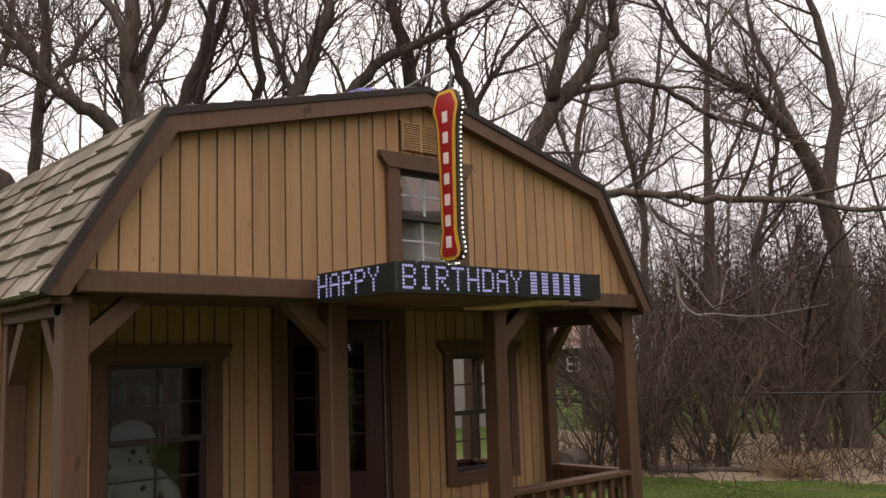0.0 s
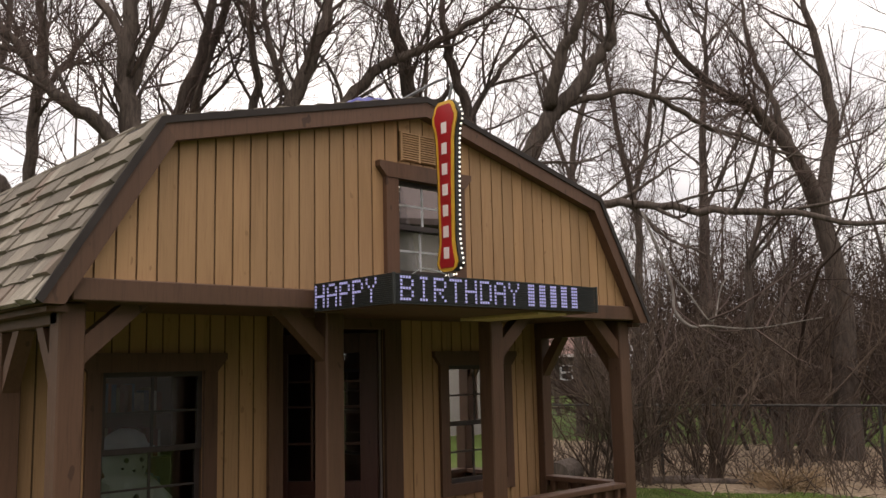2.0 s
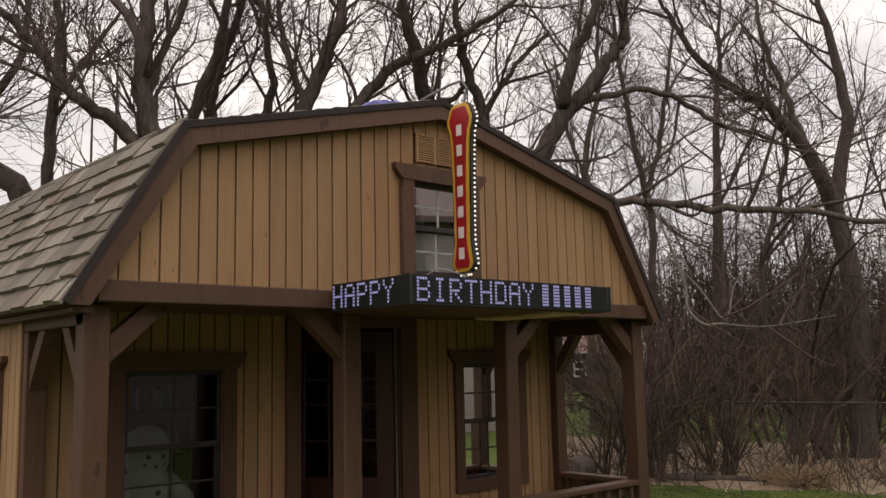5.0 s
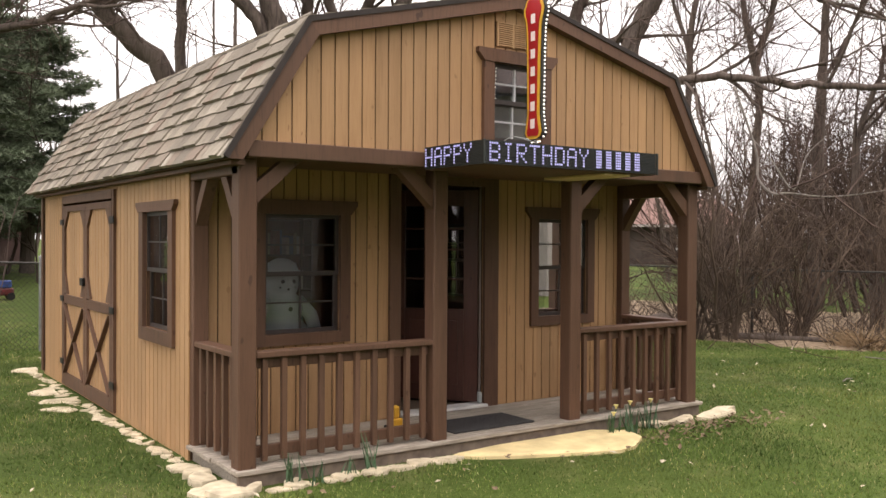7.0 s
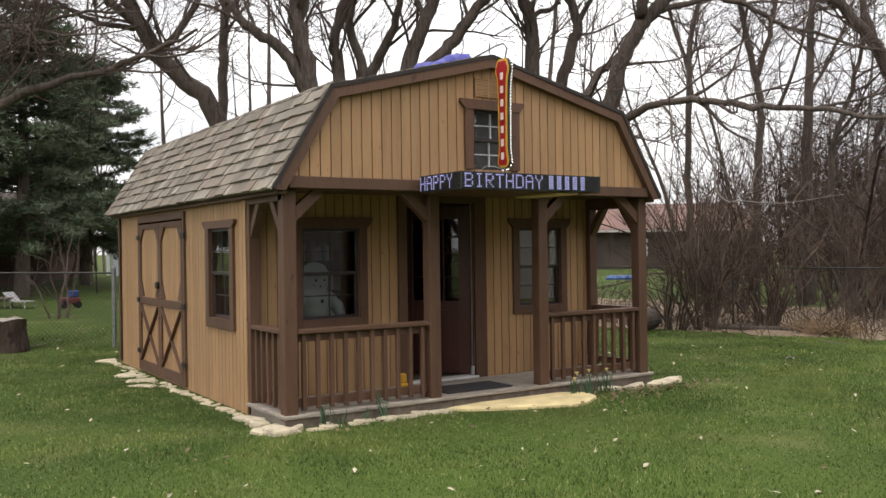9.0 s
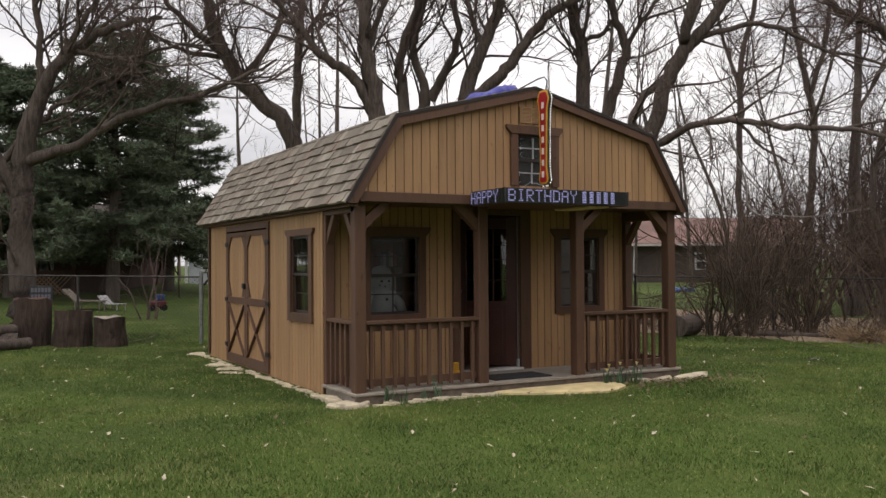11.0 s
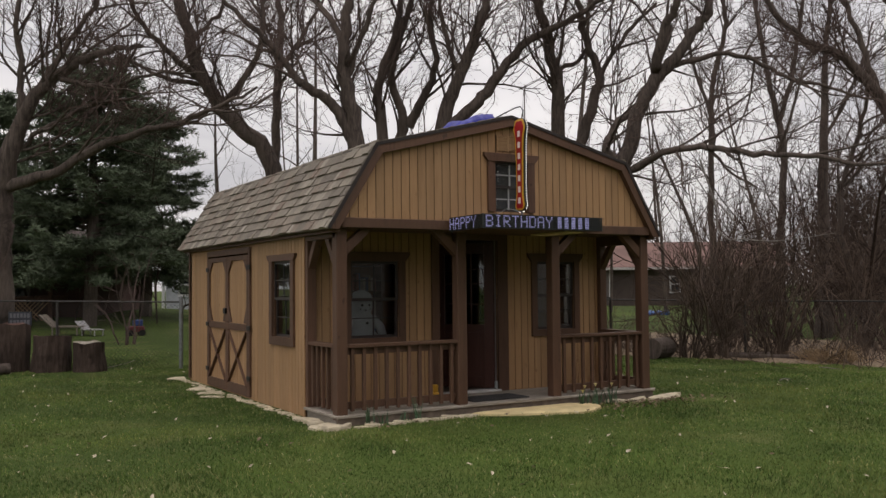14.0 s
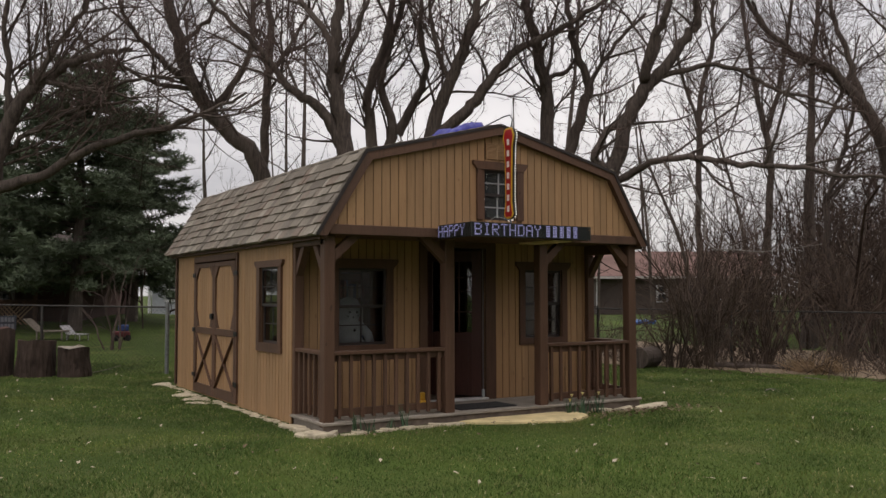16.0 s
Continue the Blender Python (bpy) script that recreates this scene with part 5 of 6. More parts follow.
def thicket():
    """A distant haze of young stems and twigs at the back of the neighbouring yards."""
    g = Geo()
    for i in range(1150):
        a = radians(nrng.uniform(53, 102))
        d = nrng.uniform(33, 62)
        x, y = -3.7 + d * math.sin(a), -8.2 + d * math.cos(a)
        h = nrng.uniform(3.5, 6.2 + 0.16 * (d - 30))
        z = ground_height(x, y) - 0.05
        line = wander((x, y, z), (nrng.normal(0, 0.12), nrng.normal(0, 0.12), 1), h, 4, 0.07, 0.0)
        g.tube(line, np.linspace(nrng.uniform(0.02, 0.06), 0.01, 5), 3, False)
        for k in range(20):
            f = nrng.uniform(0.1, 0.98) * 4
            j = min(3, int(f))
            p = line[j] + (line[j + 1] - line[j]) * (f - j)
            b = nrng.uniform(0, 2 * math.pi)
            way = np.array((math.cos(b), math.sin(b), nrng.uniform(0.0, 0.9)))
            g.tube(wander(p, way, nrng.uniform(0.5, 1.8), 2, 0.12, 0.03), (0.017, 0.012, 0.007), 3, False)
    whole("thicket", g, THICKET, "distant leafless grey-brown thicket behind the yards", "thicket", "stuff")


thicket()


def litter_bed():
    """Bare soil and dead leaves under the shrubs."""
    g = Geo()
    nu, nv = 60, 12
    v = []
    for j in range(nv):
        for i in range(nu):
            f, w = i / (nu - 1) * 2.6 - 1.1, j / (nv - 1)
            cx, cy = 9.6 + 2.3 * f, 6.6 - 6.5 * f
            edge = 1.55 + 0.35 * noise.noise(Vector((f * 6, 0, 3))) + 0.12 * noise.noise(Vector((f * 25, 0, 5)))
            o = -edge + (edge + 7.0) * w
            x, y = cx + o * 0.943, cy + o * 0.333
            lip = -0.02 if j in (0, nv - 1) or i in (0, nu - 1) else 0.028
            v.append((x, y, ground_height(x, y) + lip + 0.03 * noise.noise(Vector((x * 2, y * 2, 0))) * (j > 0)))
    f = [(j * nu + i, j * nu + i + 1, (j + 1) * nu + i + 1, (j + 1) * nu + i) for j in range(nv - 1) for i in range(nu - 1)]
    g.add(v, [q[::-1] for q in f])
    whole("soil_bed", g, LEAF_LITTER, "bare brown soil and dead leaves under the shrubs", "soil", "structure", smooth=True)


litter_bed()


def dry_tussock(x, y):
    g = Geo()
    z = ground_height(x, y)
    for i in range(420):
        a = nrng.uniform(0, 2 * math.pi)
        rr = abs(nrng.normal(0, 0.2))
        line = wander((x + rr * math.cos(a), y + rr * math.sin(a), z), (math.cos(a) * 0.8, math.sin(a) * 0.8, nrng.uniform(0.5, 1.6)), nrng.uniform(0.25, 0.5), 4, 0.15, -0.22)
        g.tube(line, [0.008, 0.007, 0.006, 0.004, 0.002], 3, False)
    whole("dry_grass", g, plain("straw", (0.26, 0.18, 0.105), 0.95, 0.4, 7), "mound of dry straw-coloured grass at the lawn's edge", "grass")


dry_tussock(10.55, 1.95)


# ---- pines beyond the fence ----
def pine(x, y, h, r):
    z = ground_height(x, y) - 0.05
    t = thing("pine_tree", (x, y, z), "tall dark green pine beyond the wire fence", "tree", "pines beyond the fence")
    wood = Geo()
    wood.tube([(x, y, z), (x + 0.1, y, z + h * 0.5), (x, y + 0.1, z + h)], [0.2, 0.13, 0.02], 9)
    vs, fs = [], []
    n = 0
    for i in range(190):
        f = nrng.uniform(0.19, 1.0)
        a = nrng.uniform(0, 2 * math.pi)
        L = r * (1.05 - f) ** 0.5 * nrng.uniform(0.65, 1.15) + 0.25
        line = wander((x, y, z + h * f), (math.cos(a), math.sin(a), nrng.uniform(-0.15, 0.25)), L, 6, 0.07, 0.02 - 0.05 * (1 - f))
        wood.tube(line, np.linspace(0.035, 0.006, 7), 4, False)
        cnt = int(46 * L)
        fr = nrng.uniform(0.2, 1.0, cnt) * 6
        k = np.minimum(fr.astype(int), 5)
        c = line[k] + (line[k + 1] - line[k]) * (fr - k)[:, None] + nrng.normal(0, 0.10, (cnt, 3)) * (1, 1, 0.6)
        for p in c:
            d = nrng.normal(0, 1, (5, 3))
            d[:, 2] = d[:, 2] * 0.6 + 0.25
            d += np.array((math.cos(a), math.sin(a), 0.0)) * 0.5
            d /= np.linalg.norm(d, axis=1)[:, None]
            s = np.cross(d, nrng.normal(0, 1, 3))
            s /= np.linalg.norm(s, axis=1)[:, None] + 1e-9
            tip = p + d * 0.19
            for q in range(5):
                vs += [tuple(p - s[q] * 0.018), tuple(p + s[q] * 0.018), tuple(tip[q])]
                fs.append((n, n + 1, n + 2))
                n += 3
    part("trunk", wood, BARK, t)
    part("crown", Geo().add(vs, fs), NEEDLE, t, "dark green needle clumps")


pine(0.35, 17.65, 7.6, 2.7)
pine(-2.12, 19.42, 6.4, 2.4)
pine(2.46, 20.58, 6.6, 2.4)
pine(-5.73, 20.48, 6.8, 2.6)


# ---- wire fences ----
def fence(a, b, h, spacing, label, end_steel=False):
    a, b = Vector((*a, 0)), Vector((*b, 0))
    d = b - a
    L = d.length
    d.normalize()
    z = lambda p: ground_height(p.x, p.y)
    t = thing("wire_fence", (a.x, a.y, z(a)), label, "fence", "wire fences")
    n = max(1, round(L / spacing))
    for i in range(n + 1):
        p = a + d * (L * i / n)
        big = end_steel and i == 0
        part("fence_post", Geo().tube([(p.x, p.y, z(p) - 0.05), (p.x, p.y, z(p) + h + (0.06 if big else 0.0))], [0.036 if big else 0.024] * 2, 10), GALV if big else FENCE_DARK, t)
        if big:
            part("post_cap", Geo().lathe([(0.03, 0), (0.042, 0.005), (0.038, 0.03), (0.01, 0.05)], 10, (p.x, p.y, z(p) + h + 0.06)), GALV, t)
    za, zb = z(a) + h, z(b) + h
    part("top_rail", Geo().tube([(a.x, a.y, za), (b.x, b.y, zb)], [0.015, 0.015], 8), FENCE_DARK, t)
    g = Geo()
    step = 0.075
    k = int(L / step)
    for i in range(-int(h / step), k):
        for s in (0, 1):
            u0, u1 = i * step, i * step + h
            z0, z1 = 0.0, h
            if s:
                z0, z1 = h, 0.0
            lo, hi = max(u0, 0), min(u1, L)
            if hi - lo < 0.02:
                continue
            q0, q1 = z0 + (z1 - z0) * (lo - u0) / h, z0 + (z1 - z0) * (hi - u0) / h
            p0, p1 = a + d * lo, a + d * hi
            g.tube([(p0.x, p0.y, z(p0) + 0.02 + q0 * 0.97), (p1.x, p1.y, z(p1) + 0.02 + q1 * 0.97)], [0.0022, 0.0022], 3, False)
    tagged(part("chain_mesh", g, FENCE_DARK, t, "woven chain mesh"), kind="stuff")
    return t


fence((0.38, 7.85), (-7.4, 12.05), 1.2, 2.4, "weathered chain-link fence with a steel end post", True)
fence((4.6, 7.0), (9.8, 7.05), 1.15, 2.6, "weathered chain-link fence behind the shed")
fence((9.8, 7.05), (13.6, -4.9), 1.1, 2.9, "weathered chain-link fence behind the shrubs")
fence((9.8, 7.05), (8.0, 18.0), 1.1, 2.9, "weathered chain-link fence between the yards")


def fence_sign(x, y, z):
    dirv = Vector((-7.8, 4.2, 0)).normalized()
    yaw = math.degrees(math.atan2(dirv.y, dirv.x)) + 180
    m = pose(x, y, z, 0, 0, yaw)
    s = thing("fence_sign", (x, y, z), "small dark rectangular sign with worn lettering on the wire fence", "sign")
    part("plate", Geo().box(-0.21, 0.21, -0.012, 0.0, -0.13, 0.13, 0.004, m), plain("dark_navy_plate", (0.018, 0.02, 0.026), 0.6), s)
    w = plain("worn_grey_lettering", (0.10, 0.10, 0.11), 0.7)
    for z0, z1, k in ((0.02, 0.10, 6), (-0.10, -0.02, 6)):
        for i in range(k):
            part("letter_bar", Geo().box(-0.18 + i * 0.061, -0.135 + i * 0.061, -0.015, -0.012, z0, z1, 0.0, m), w, s)


fence_sign(-2.14, 9.19, 0.84)


# ---- stumps and log pile ----
def stump(x, y, r, h, lean, label, top):
    g, cap = Geo(), Geo()
    z = ground_height(x, y) - 0.03
    rows, sides = 7, 22
    v = []
    for k in range(rows):
        for i in range(sides):
            a = 2 * math.pi * i / sides
            rr = r * (1 + 0.16 * noise.noise(Vector((math.cos(a) * 1.6 + x, math.sin(a) * 1.6 + y, k * 0.35))) + 0.10 * (1 - k / (rows - 1)) ** 3)
            hh = h * k / (rows - 1) * (1 + 0.10 * noise.noise(Vector((math.cos(a) * 1.3, math.sin(a) * 1.3, x))) * (k == rows - 1))
            v.append((x + rr * math.cos(a) + lean * hh, y + rr * math.sin(a), z + hh))
    f = [(k * sides + i, k * sides + (i + 1) % sides, (k + 1) * sides + (i + 1) % sides, (k + 1) * sides + i) for k in range(rows - 1) for i in range(sides)]
    f.append(tuple(range(sides))[::-1])
    g.add(v, f)
    t = thing("tree_stump", (x, y, z), label, "stump", "stumps by the fence")
    part("bark", g, STUMP_BARK, t)
    part("cut_top", cap.add(v[-sides:], [tuple(range(sides))]), top, t, "weathered cut face")


STUMP_BARK = bark_material("dark_rotting_bark", (0.022, 0.016, 0.013), (0.075, 0.054, 0.044))
CUT_GREY = plain("weathered_cut_wood", (0.30, 0.26, 0.22), 0.95, 0.45, 14, bump=0.8)
CUT_RED = plain("reddish_cut_wood", (0.10, 0.055, 0.045), 0.95, 0.4, 14, bump=0.8)
stump(-1.68, 8.72, 0.31, 0.64, 0.06, "squat dark brown upright log beside the fence", CUT_RED)
stump(-1.08, 8.36, 0.27, 0.54, -0.05, "upright log with a pale splintered top beside the fence", CUT_GREY)
stump(-2.3, 9.05, 0.3, 0.84, 0.0, "tall dark upright log beside the fence", CUT_RED)
stump(-3.15, 9.4, 0.27, 0.55, 0.0, "dark upright log beside the fence", CUT_RED)


def log(x, y, z, length, r, yaw, label, hollow=False):
    n = 9
    d = Vector((math.cos(radians(yaw)), math.sin(radians(yaw)), 0))
    pts = [Vector((x, y, z + r)) + d * (length * (i / (n - 1) - 0.5)) for i in range(n)]
    g = Geo().tube([tuple(p) for p in pts], [r * (1 + 0.06 * noise.noise(p * 2.3)) for p in pts], 16, True)
    whole("log", g, BARK, label, "log", smooth=False, group="logs in the yard")


log(-2.7, 8.45, ground_height(-2.7, 8.4), 0.7, 0.10, 20, "thin brown log lying by the stumps")
log(-2.95, 8.65, ground_height(-3, 8.6), 0.8, 0.14, -10, "brown log lying by the stumps")
log(-2.85, 8.62, ground_height(-3, 8.6) + 0.22, 0.6, 0.10, 35, "short pale log lying on the log pile")
log(8.62, 4.3, ground_height(8.6, 4.3), 0.6, 0.20, 20, "thick dark log lying at the lawn's edge")
log(10.2, 2.9, ground_height(10.2, 2.9), 1.3, 0.05, -60, "thin fallen branch at the lawn's edge")
log(10.0, 3.4, ground_height(10.0, 3.4), 0.9, 0.06, -35, "thin fallen branch at the lawn's edge")


# ---- neighbouring houses ----
def neighbour_house(m, length, depth, wall_h, roof_h, wall, roof, windows, label, gutter=True):
    """A low house; m: pose of its near lower corner, x along the front."""
    o = m.translation
    h = thing("house", tuple(o), label, "house", "neighbouring houses")
    b = lambda geo, *q: geo.box(*q, 0, m)
    part("wall", b(Geo(), 0, length, 0, depth, -0.6, wall_h), wall, h)
    g = Geo().prism([(-0.5, wall_h - 0.05), (depth / 2, wall_h + roof_h), (depth + 0.5, wall_h - 0.05), (depth + 0.5, wall_h - 0.2), (-0.5, wall_h - 0.2)], "x", -0.6, length + 0.6)
    g.v = [tuple(m @ Vector(p)) for p in g.v]
    part("roof", g, roof, h)
    white = plain("white_window_paint", (0.55, 0.55, 0.55), 0.5, 0.06)
    dark = plain("dark_window_glass", (0.03, 0.033, 0.037), 0.12, 0.1)
    if gutter:
        part("gutter", b(Geo(), -0.6, length + 0.6, -0.62, -0.5, wall_h - 0.2, wall_h - 0.07), plain("pale_gutter", (0.42, 0.38, 0.36), 0.5), h)
        part("downpipe", b(Geo(), -0.12, -0.02, -0.14, -0.04, -0.4, wall_h - 0.2), white, h, "white downpipe")
    for x, z, w, hh in windows:
        win = part("window", b(Geo(), x, x + w, -0.06, -0.005, z, z + hh), white, h, "white-framed window")
        for q in (0, 1):
            part("pane", b(Geo(), x + 0.09, x + w - 0.09, -0.075, -0.062, z + 0.09 + q * (hh / 2 - 0.03), z + hh / 2 - 0.05 + q * (hh / 2 - 0.03)), dark, win)
    return h


BROWN_WALL = plain("brown_house_siding", (0.070, 0.052, 0.044), 0.8, 0.25, 0.9)
RED_ROOF = plain("red_brown_roofing", (0.17, 0.098, 0.082), 0.9, 0.25, 0.8)
neighbour_house(pose(29.16, 29.23, 0.0, 0, 0, -30.5), 9.5, 8.0, 2.35, 1.5, BROWN_WALL, RED_ROOF, ((3.2, 0.85, 0.62, 0.95), (6.4, 0.95, 0.7, 0.8)), "low brown house with a red-brown roof beyond the yard")
neighbour_house(pose(49.77, 20.69, 0.2, 0, 0, -40), 14.0, 8.0, 2.6, 1.6, plain("pale_grey_siding", (0.36, 0.37, 0.40), 0.8, 0.1), plain("grey_roofing", (0.13, 0.12, 0.12), 0.9), ((3, 0.9, 1.2, 1.0), (8, 0.9, 1.2, 1.0)), "pale grey house far behind the shrubs")
neighbour_house(pose(4.87, 28.21, 0.55, 0, 0, -30), 6.0, 6.0, 2.2, 1.3, plain("white_house_siding", (0.40, 0.42, 0.45), 0.8, 0.1), plain("grey_roofing", (0.13, 0.12, 0.12), 0.9), ((0.5, 0.5, 0.7, 0.9),), "white house beyond the pines")
neighbour_house(pose(-4.87, 23.59, 0.5, 0, 0, -30.5), 6.5, 5.0, 1.95, 0.9, plain("dark_red_brown_siding", (0.075, 0.038, 0.032), 0.85, 0.2, 1.0), plain("dark_roofing", (0.07, 0.05, 0.045), 0.9), ((3.75, 0.55, 0.42, 0.75), (4.3, 0.55, 0.42, 0.75)), "dark red-brown house beyond the pines", False)


def lattice_deck():
    m = pose(-3.24, 21.31, 0.45, 0, 0, -30.5)
    t = thing("deck", (-3.24, 21.31, 0.25), "raised wooden deck with a tan lattice skirt", "deck")
    wood = plain("dark_deck_boards", (0.11, 0.06, 0.045), 0.8)
    tan = plain("tan_lattice", (0.30, 0.19, 0.11), 0.8)
    b = lambda geo, *q: geo.box(*q, 0, m)
    part("platform", b(Geo(), 0, 3.3, 0, 2.0, 0.62, 0.74), wood, t)
    for x in (0, 1.05, 2.1, 3.2):
        part("deck_post", b(Geo(), x, x + 0.1, 0, 0.1, -0.25, 1.36), wood, t)
    part("deck_rail", b(Geo(), 0, 3.3, 0.0, 0.1, 1.36, 1.44), wood, t)
    lat = Geo()
    for i in range(-6, 34):
        for s in (0, 1):
            x0 = i * 0.13
            p = [(x0, -0.2), (x0 + 0.8, 0.6)] if s else [(x0, 0.6), (x0 + 0.8, -0.2)]
            if p[0][0] < 0 or p[1][0] > 3.3:
                continue
            lat.beam(tuple(m @ Vector((p[0][0], -0.03 - 0.012 * s, p[0][1]))), tuple(m @ Vector((p[1][0], -0.03 - 0.012 * s, p[1][1]))), 0.01, 0.035)
    tagged(part("lattice", lat, tan, t, "tan lattice skirt"), kind="stuff")


lattice_deck()


def lounge_chair(x, y, yaw, mat, label, size):
    m = pose(x, y, ground_height(x, y), 0, 0, yaw) @ Matrix.Scale(size, 4)
    t = thing("lounge_chair", (x, y, ground_height(x, y)), label, "chair", "chairs in the far yard")
    b = lambda geo, *q: geo.box(*q, 0.008, m)
    part("seat", b(Geo(), -0.3, 0.3, -0.6, 0.35, 0.28, 0.33), mat, t)
    part("backrest", Geo().box(-0.3, 0.3, 0.0, 0.6, 0.0, 0.04, 0.008, m @ pose(0, 0.33, 0.3, 42)), mat, t)
    for px in (-0.29, 0.24):
        for py in (-0.55, 0.28):
            part("leg", b(Geo(), px, px + 0.05, py, py + 0.05, 0.0, 0.28), mat, t)


WHITE_PLASTIC = plain("white_garden_plastic", (0.32, 0.31, 0.31), 0.5, 0.08)
lounge_chair(-0.62, 15.14, 60, plain("tan_garden_fabric", (0.15, 0.125, 0.10), 0.8), "tan folding lounge chair on the far lawn", 0.72)
lounge_chair(-0.06, 14.85, 35, WHITE_PLASTIC, "white plastic lounge chair on the far lawn", 0.5)


def ride_on(x, y, k):
    z = ground_height(x, y)
    t = thing("toy_cart", (x, y, z), "red toy cart with a blue seat on the far lawn", "toy")
    red = plain("red_toy_plastic", (0.10, 0.014, 0.016), 0.4)
    part("body", Geo().box(x - 0.35 * k, x + 0.35 * k, y - 0.2 * k, y + 0.2 * k, z + 0.15 * k, z + 0.42 * k, 0.03), red, t)
    part("seat", Geo().box(x - 0.1 * k, x + 0.28 * k, y - 0.18 * k, y + 0.18 * k, z + 0.42 * k, z + 0.68 * k, 0.02), plain("blue_toy_plastic", (0.02, 0.05, 0.18), 0.4), t)
    for px in (-0.25, 0.25):
        for py in (-0.22, 0.18):
            w = Geo().lathe([(0.02 * k, 0), (0.13 * k, 0), (0.13 * k, 0.05 * k), (0.02 * k, 0.05 * k)], 14)
            w.v = [tuple(pose(x + px * k, y + py * k + 0.02, z + 0.13 * k, 90) @ Vector(q)) for q in w.v]
            part("wheel", w, BLACK_METAL, t)


ride_on(0.90, 14.36, 0.58)


def yard_clutter():
    blue = plain("blue_cover", (0.05, 0.11, 0.30), 0.5)
    g = Geo()
    for k in range(4):
        g.lathe([(0.26 - 0.04 * k, 0), (0.28 - 0.04 * k, 0.08), (0.15, 0.16), (0.03, 0.2)], 12, (22.35 + 0.25 * k, 19.45 - 0.18 * k, ground_height(22, 19)))
    whole("blue_cover", g, blue, "low heap under a blue cover on the far lawn", "cover")


yard_clutter()


# unseen house block, added to darken window reflections and low light on the porch
neighbour_house(pose(25.13, -7.63, 0.0, 0, 0, 203), 44.0, 9.0, 5.4, 2.6, plain("unseen_block_wall", (0.22, 0.20, 0.18), 0.85, 0.15, 0.8), plain("dark_roofing", (0.07, 0.05, 0.045), 0.9), (), "plain unseen house block added behind the lawn to darken reflections", False)


# ---- flagstones round the shed ----
def flagstone(x, y, rx, ry, yaw, mat, label, h=0.05, group="flagstones round the shed", n=9):
    """A rough flat stone, partly sunk into the ground."""
    r2 = random.Random(int(x * 1310 + y * 9770))
    pts = []
    for i in range(n):
        a = 2 * math.pi * (i + r2.uniform(-0.28, 0.28)) / n
        k = r2.uniform(0.72, 1.12) / max(abs(math.cos(a)), abs(math.sin(a))) ** 0.5
        px, py = rx * k * math.cos(a), ry * k * math.sin(a)
        c, s = math.cos(radians(yaw)), math.sin(radians(yaw))
        pts.append((x + px * c - py * s, y + px * s + py * c))
    z = GROUND - 0.04
    shrink = r2.uniform(0.86, 0.96)
    top = [(x + (p[0] - x) * shrink, y + (p[1] - y) * shrink) for p in pts]
    t1, t2 = z + 0.04 + h * 0.6, z + 0.04 + h
    tx, ty = r2.uniform(-0.10, 0.10), r2.uniform(-0.10, 0.10)
    v = [(*p, z) for p in pts] + [(*p, t1 + r2.uniform(-0.3, 0.3) * h) for p in pts] + [(*p, t2 + tx * (p[0] - x) + ty * (p[1] - y)) for p in top] + [(x, y, t2 + 0.003)]
    f = [(2 * n + i, 2 * n + (i + 1) % n, 3 * n) for i in range(n)]
    for k in (0, n):
        f += [(k + i, k + (i + 1) % n, k + n + (i + 1) % n, k + n + i) for i in range(n)]
    whole("flagstone", Geo().add(v, f), mat, label, "stone", group=group)


def slab():
    """The broad sandy slab before the step, pointed at one end."""
    o = [(1.56, -0.10), (1.95, -0.07), (2.5, -0.06), (2.95, -0.07), (3.2, -0.24), (3.13, -0.44), (2.86, -0.62), (2.66, -0.66), (2.3, -0.52), (1.9, -0.36), (1.66, -0.22)]
    n = len(o)
    cx, cy = 2.45, -0.3
    z = GROUND
    v = [(*p, z - 0.04) for p in o] + [(*p, z + 0.026) for p in o] + [(cx + (p[0] - cx) * 0.96, cy + (p[1] - cy) * 0.93, z + 0.04 + 0.006 * noise.noise(Vector((p[0] * 5, p[1] * 5, 0)))) for p in o] + [(cx, cy, z + 0.046)]
    f = [(2 * n + i, 3 * n, 2 * n + (i + 1) % n) for i in range(n)]
    for k in (0, n):
        f += [(k + i, k + n + i, k + n + (i + 1) % n, k + (i + 1) % n) for i in range(n)]
    whole("stone_slab", Geo().add(v, f), STONE_YELLOW, "large flat sandy-yellow stone slab before the porch step", "stone")


slab()
for i in range(16):
    x = -0.15 + i * 0.115
    flagstone(x + rng.uniform(-0.03, 0.03), -0.115 + rng.uniform(-0.04, 0.03), rng.uniform(0.05, 0.11), rng.uniform(0.04, 0.075), rng.uniform(-40, 40), STONE, "small pale rough limestone at the porch edge", rng.uniform(0.012, 0.04))
for x, y, a, b in ((-0.10, -0.13, 0.15, 0.10), (-0.11, 0.08, 0.12, 0.10), (-0.13, 0.28, 0.10, 0.12), (-0.10, 0.47, 0.11, 0.08), (-0.12, 0.66, 0.10, 0.10), (-0.23, 0.0, 0.07, 0.09), (4.42, -0.14, 0.28, 0.10), (3.95, -0.13, 0.2, 0.07), (4.62, -0.04, 0.14, 0.08), (3.6, -0.13, 0.13, 0.06)):
    flagstone(x, y, a, b, rng.uniform(-15, 15), STONE, "pale rough limestone at the porch edge", rng.uniform(0.025, 0.045))
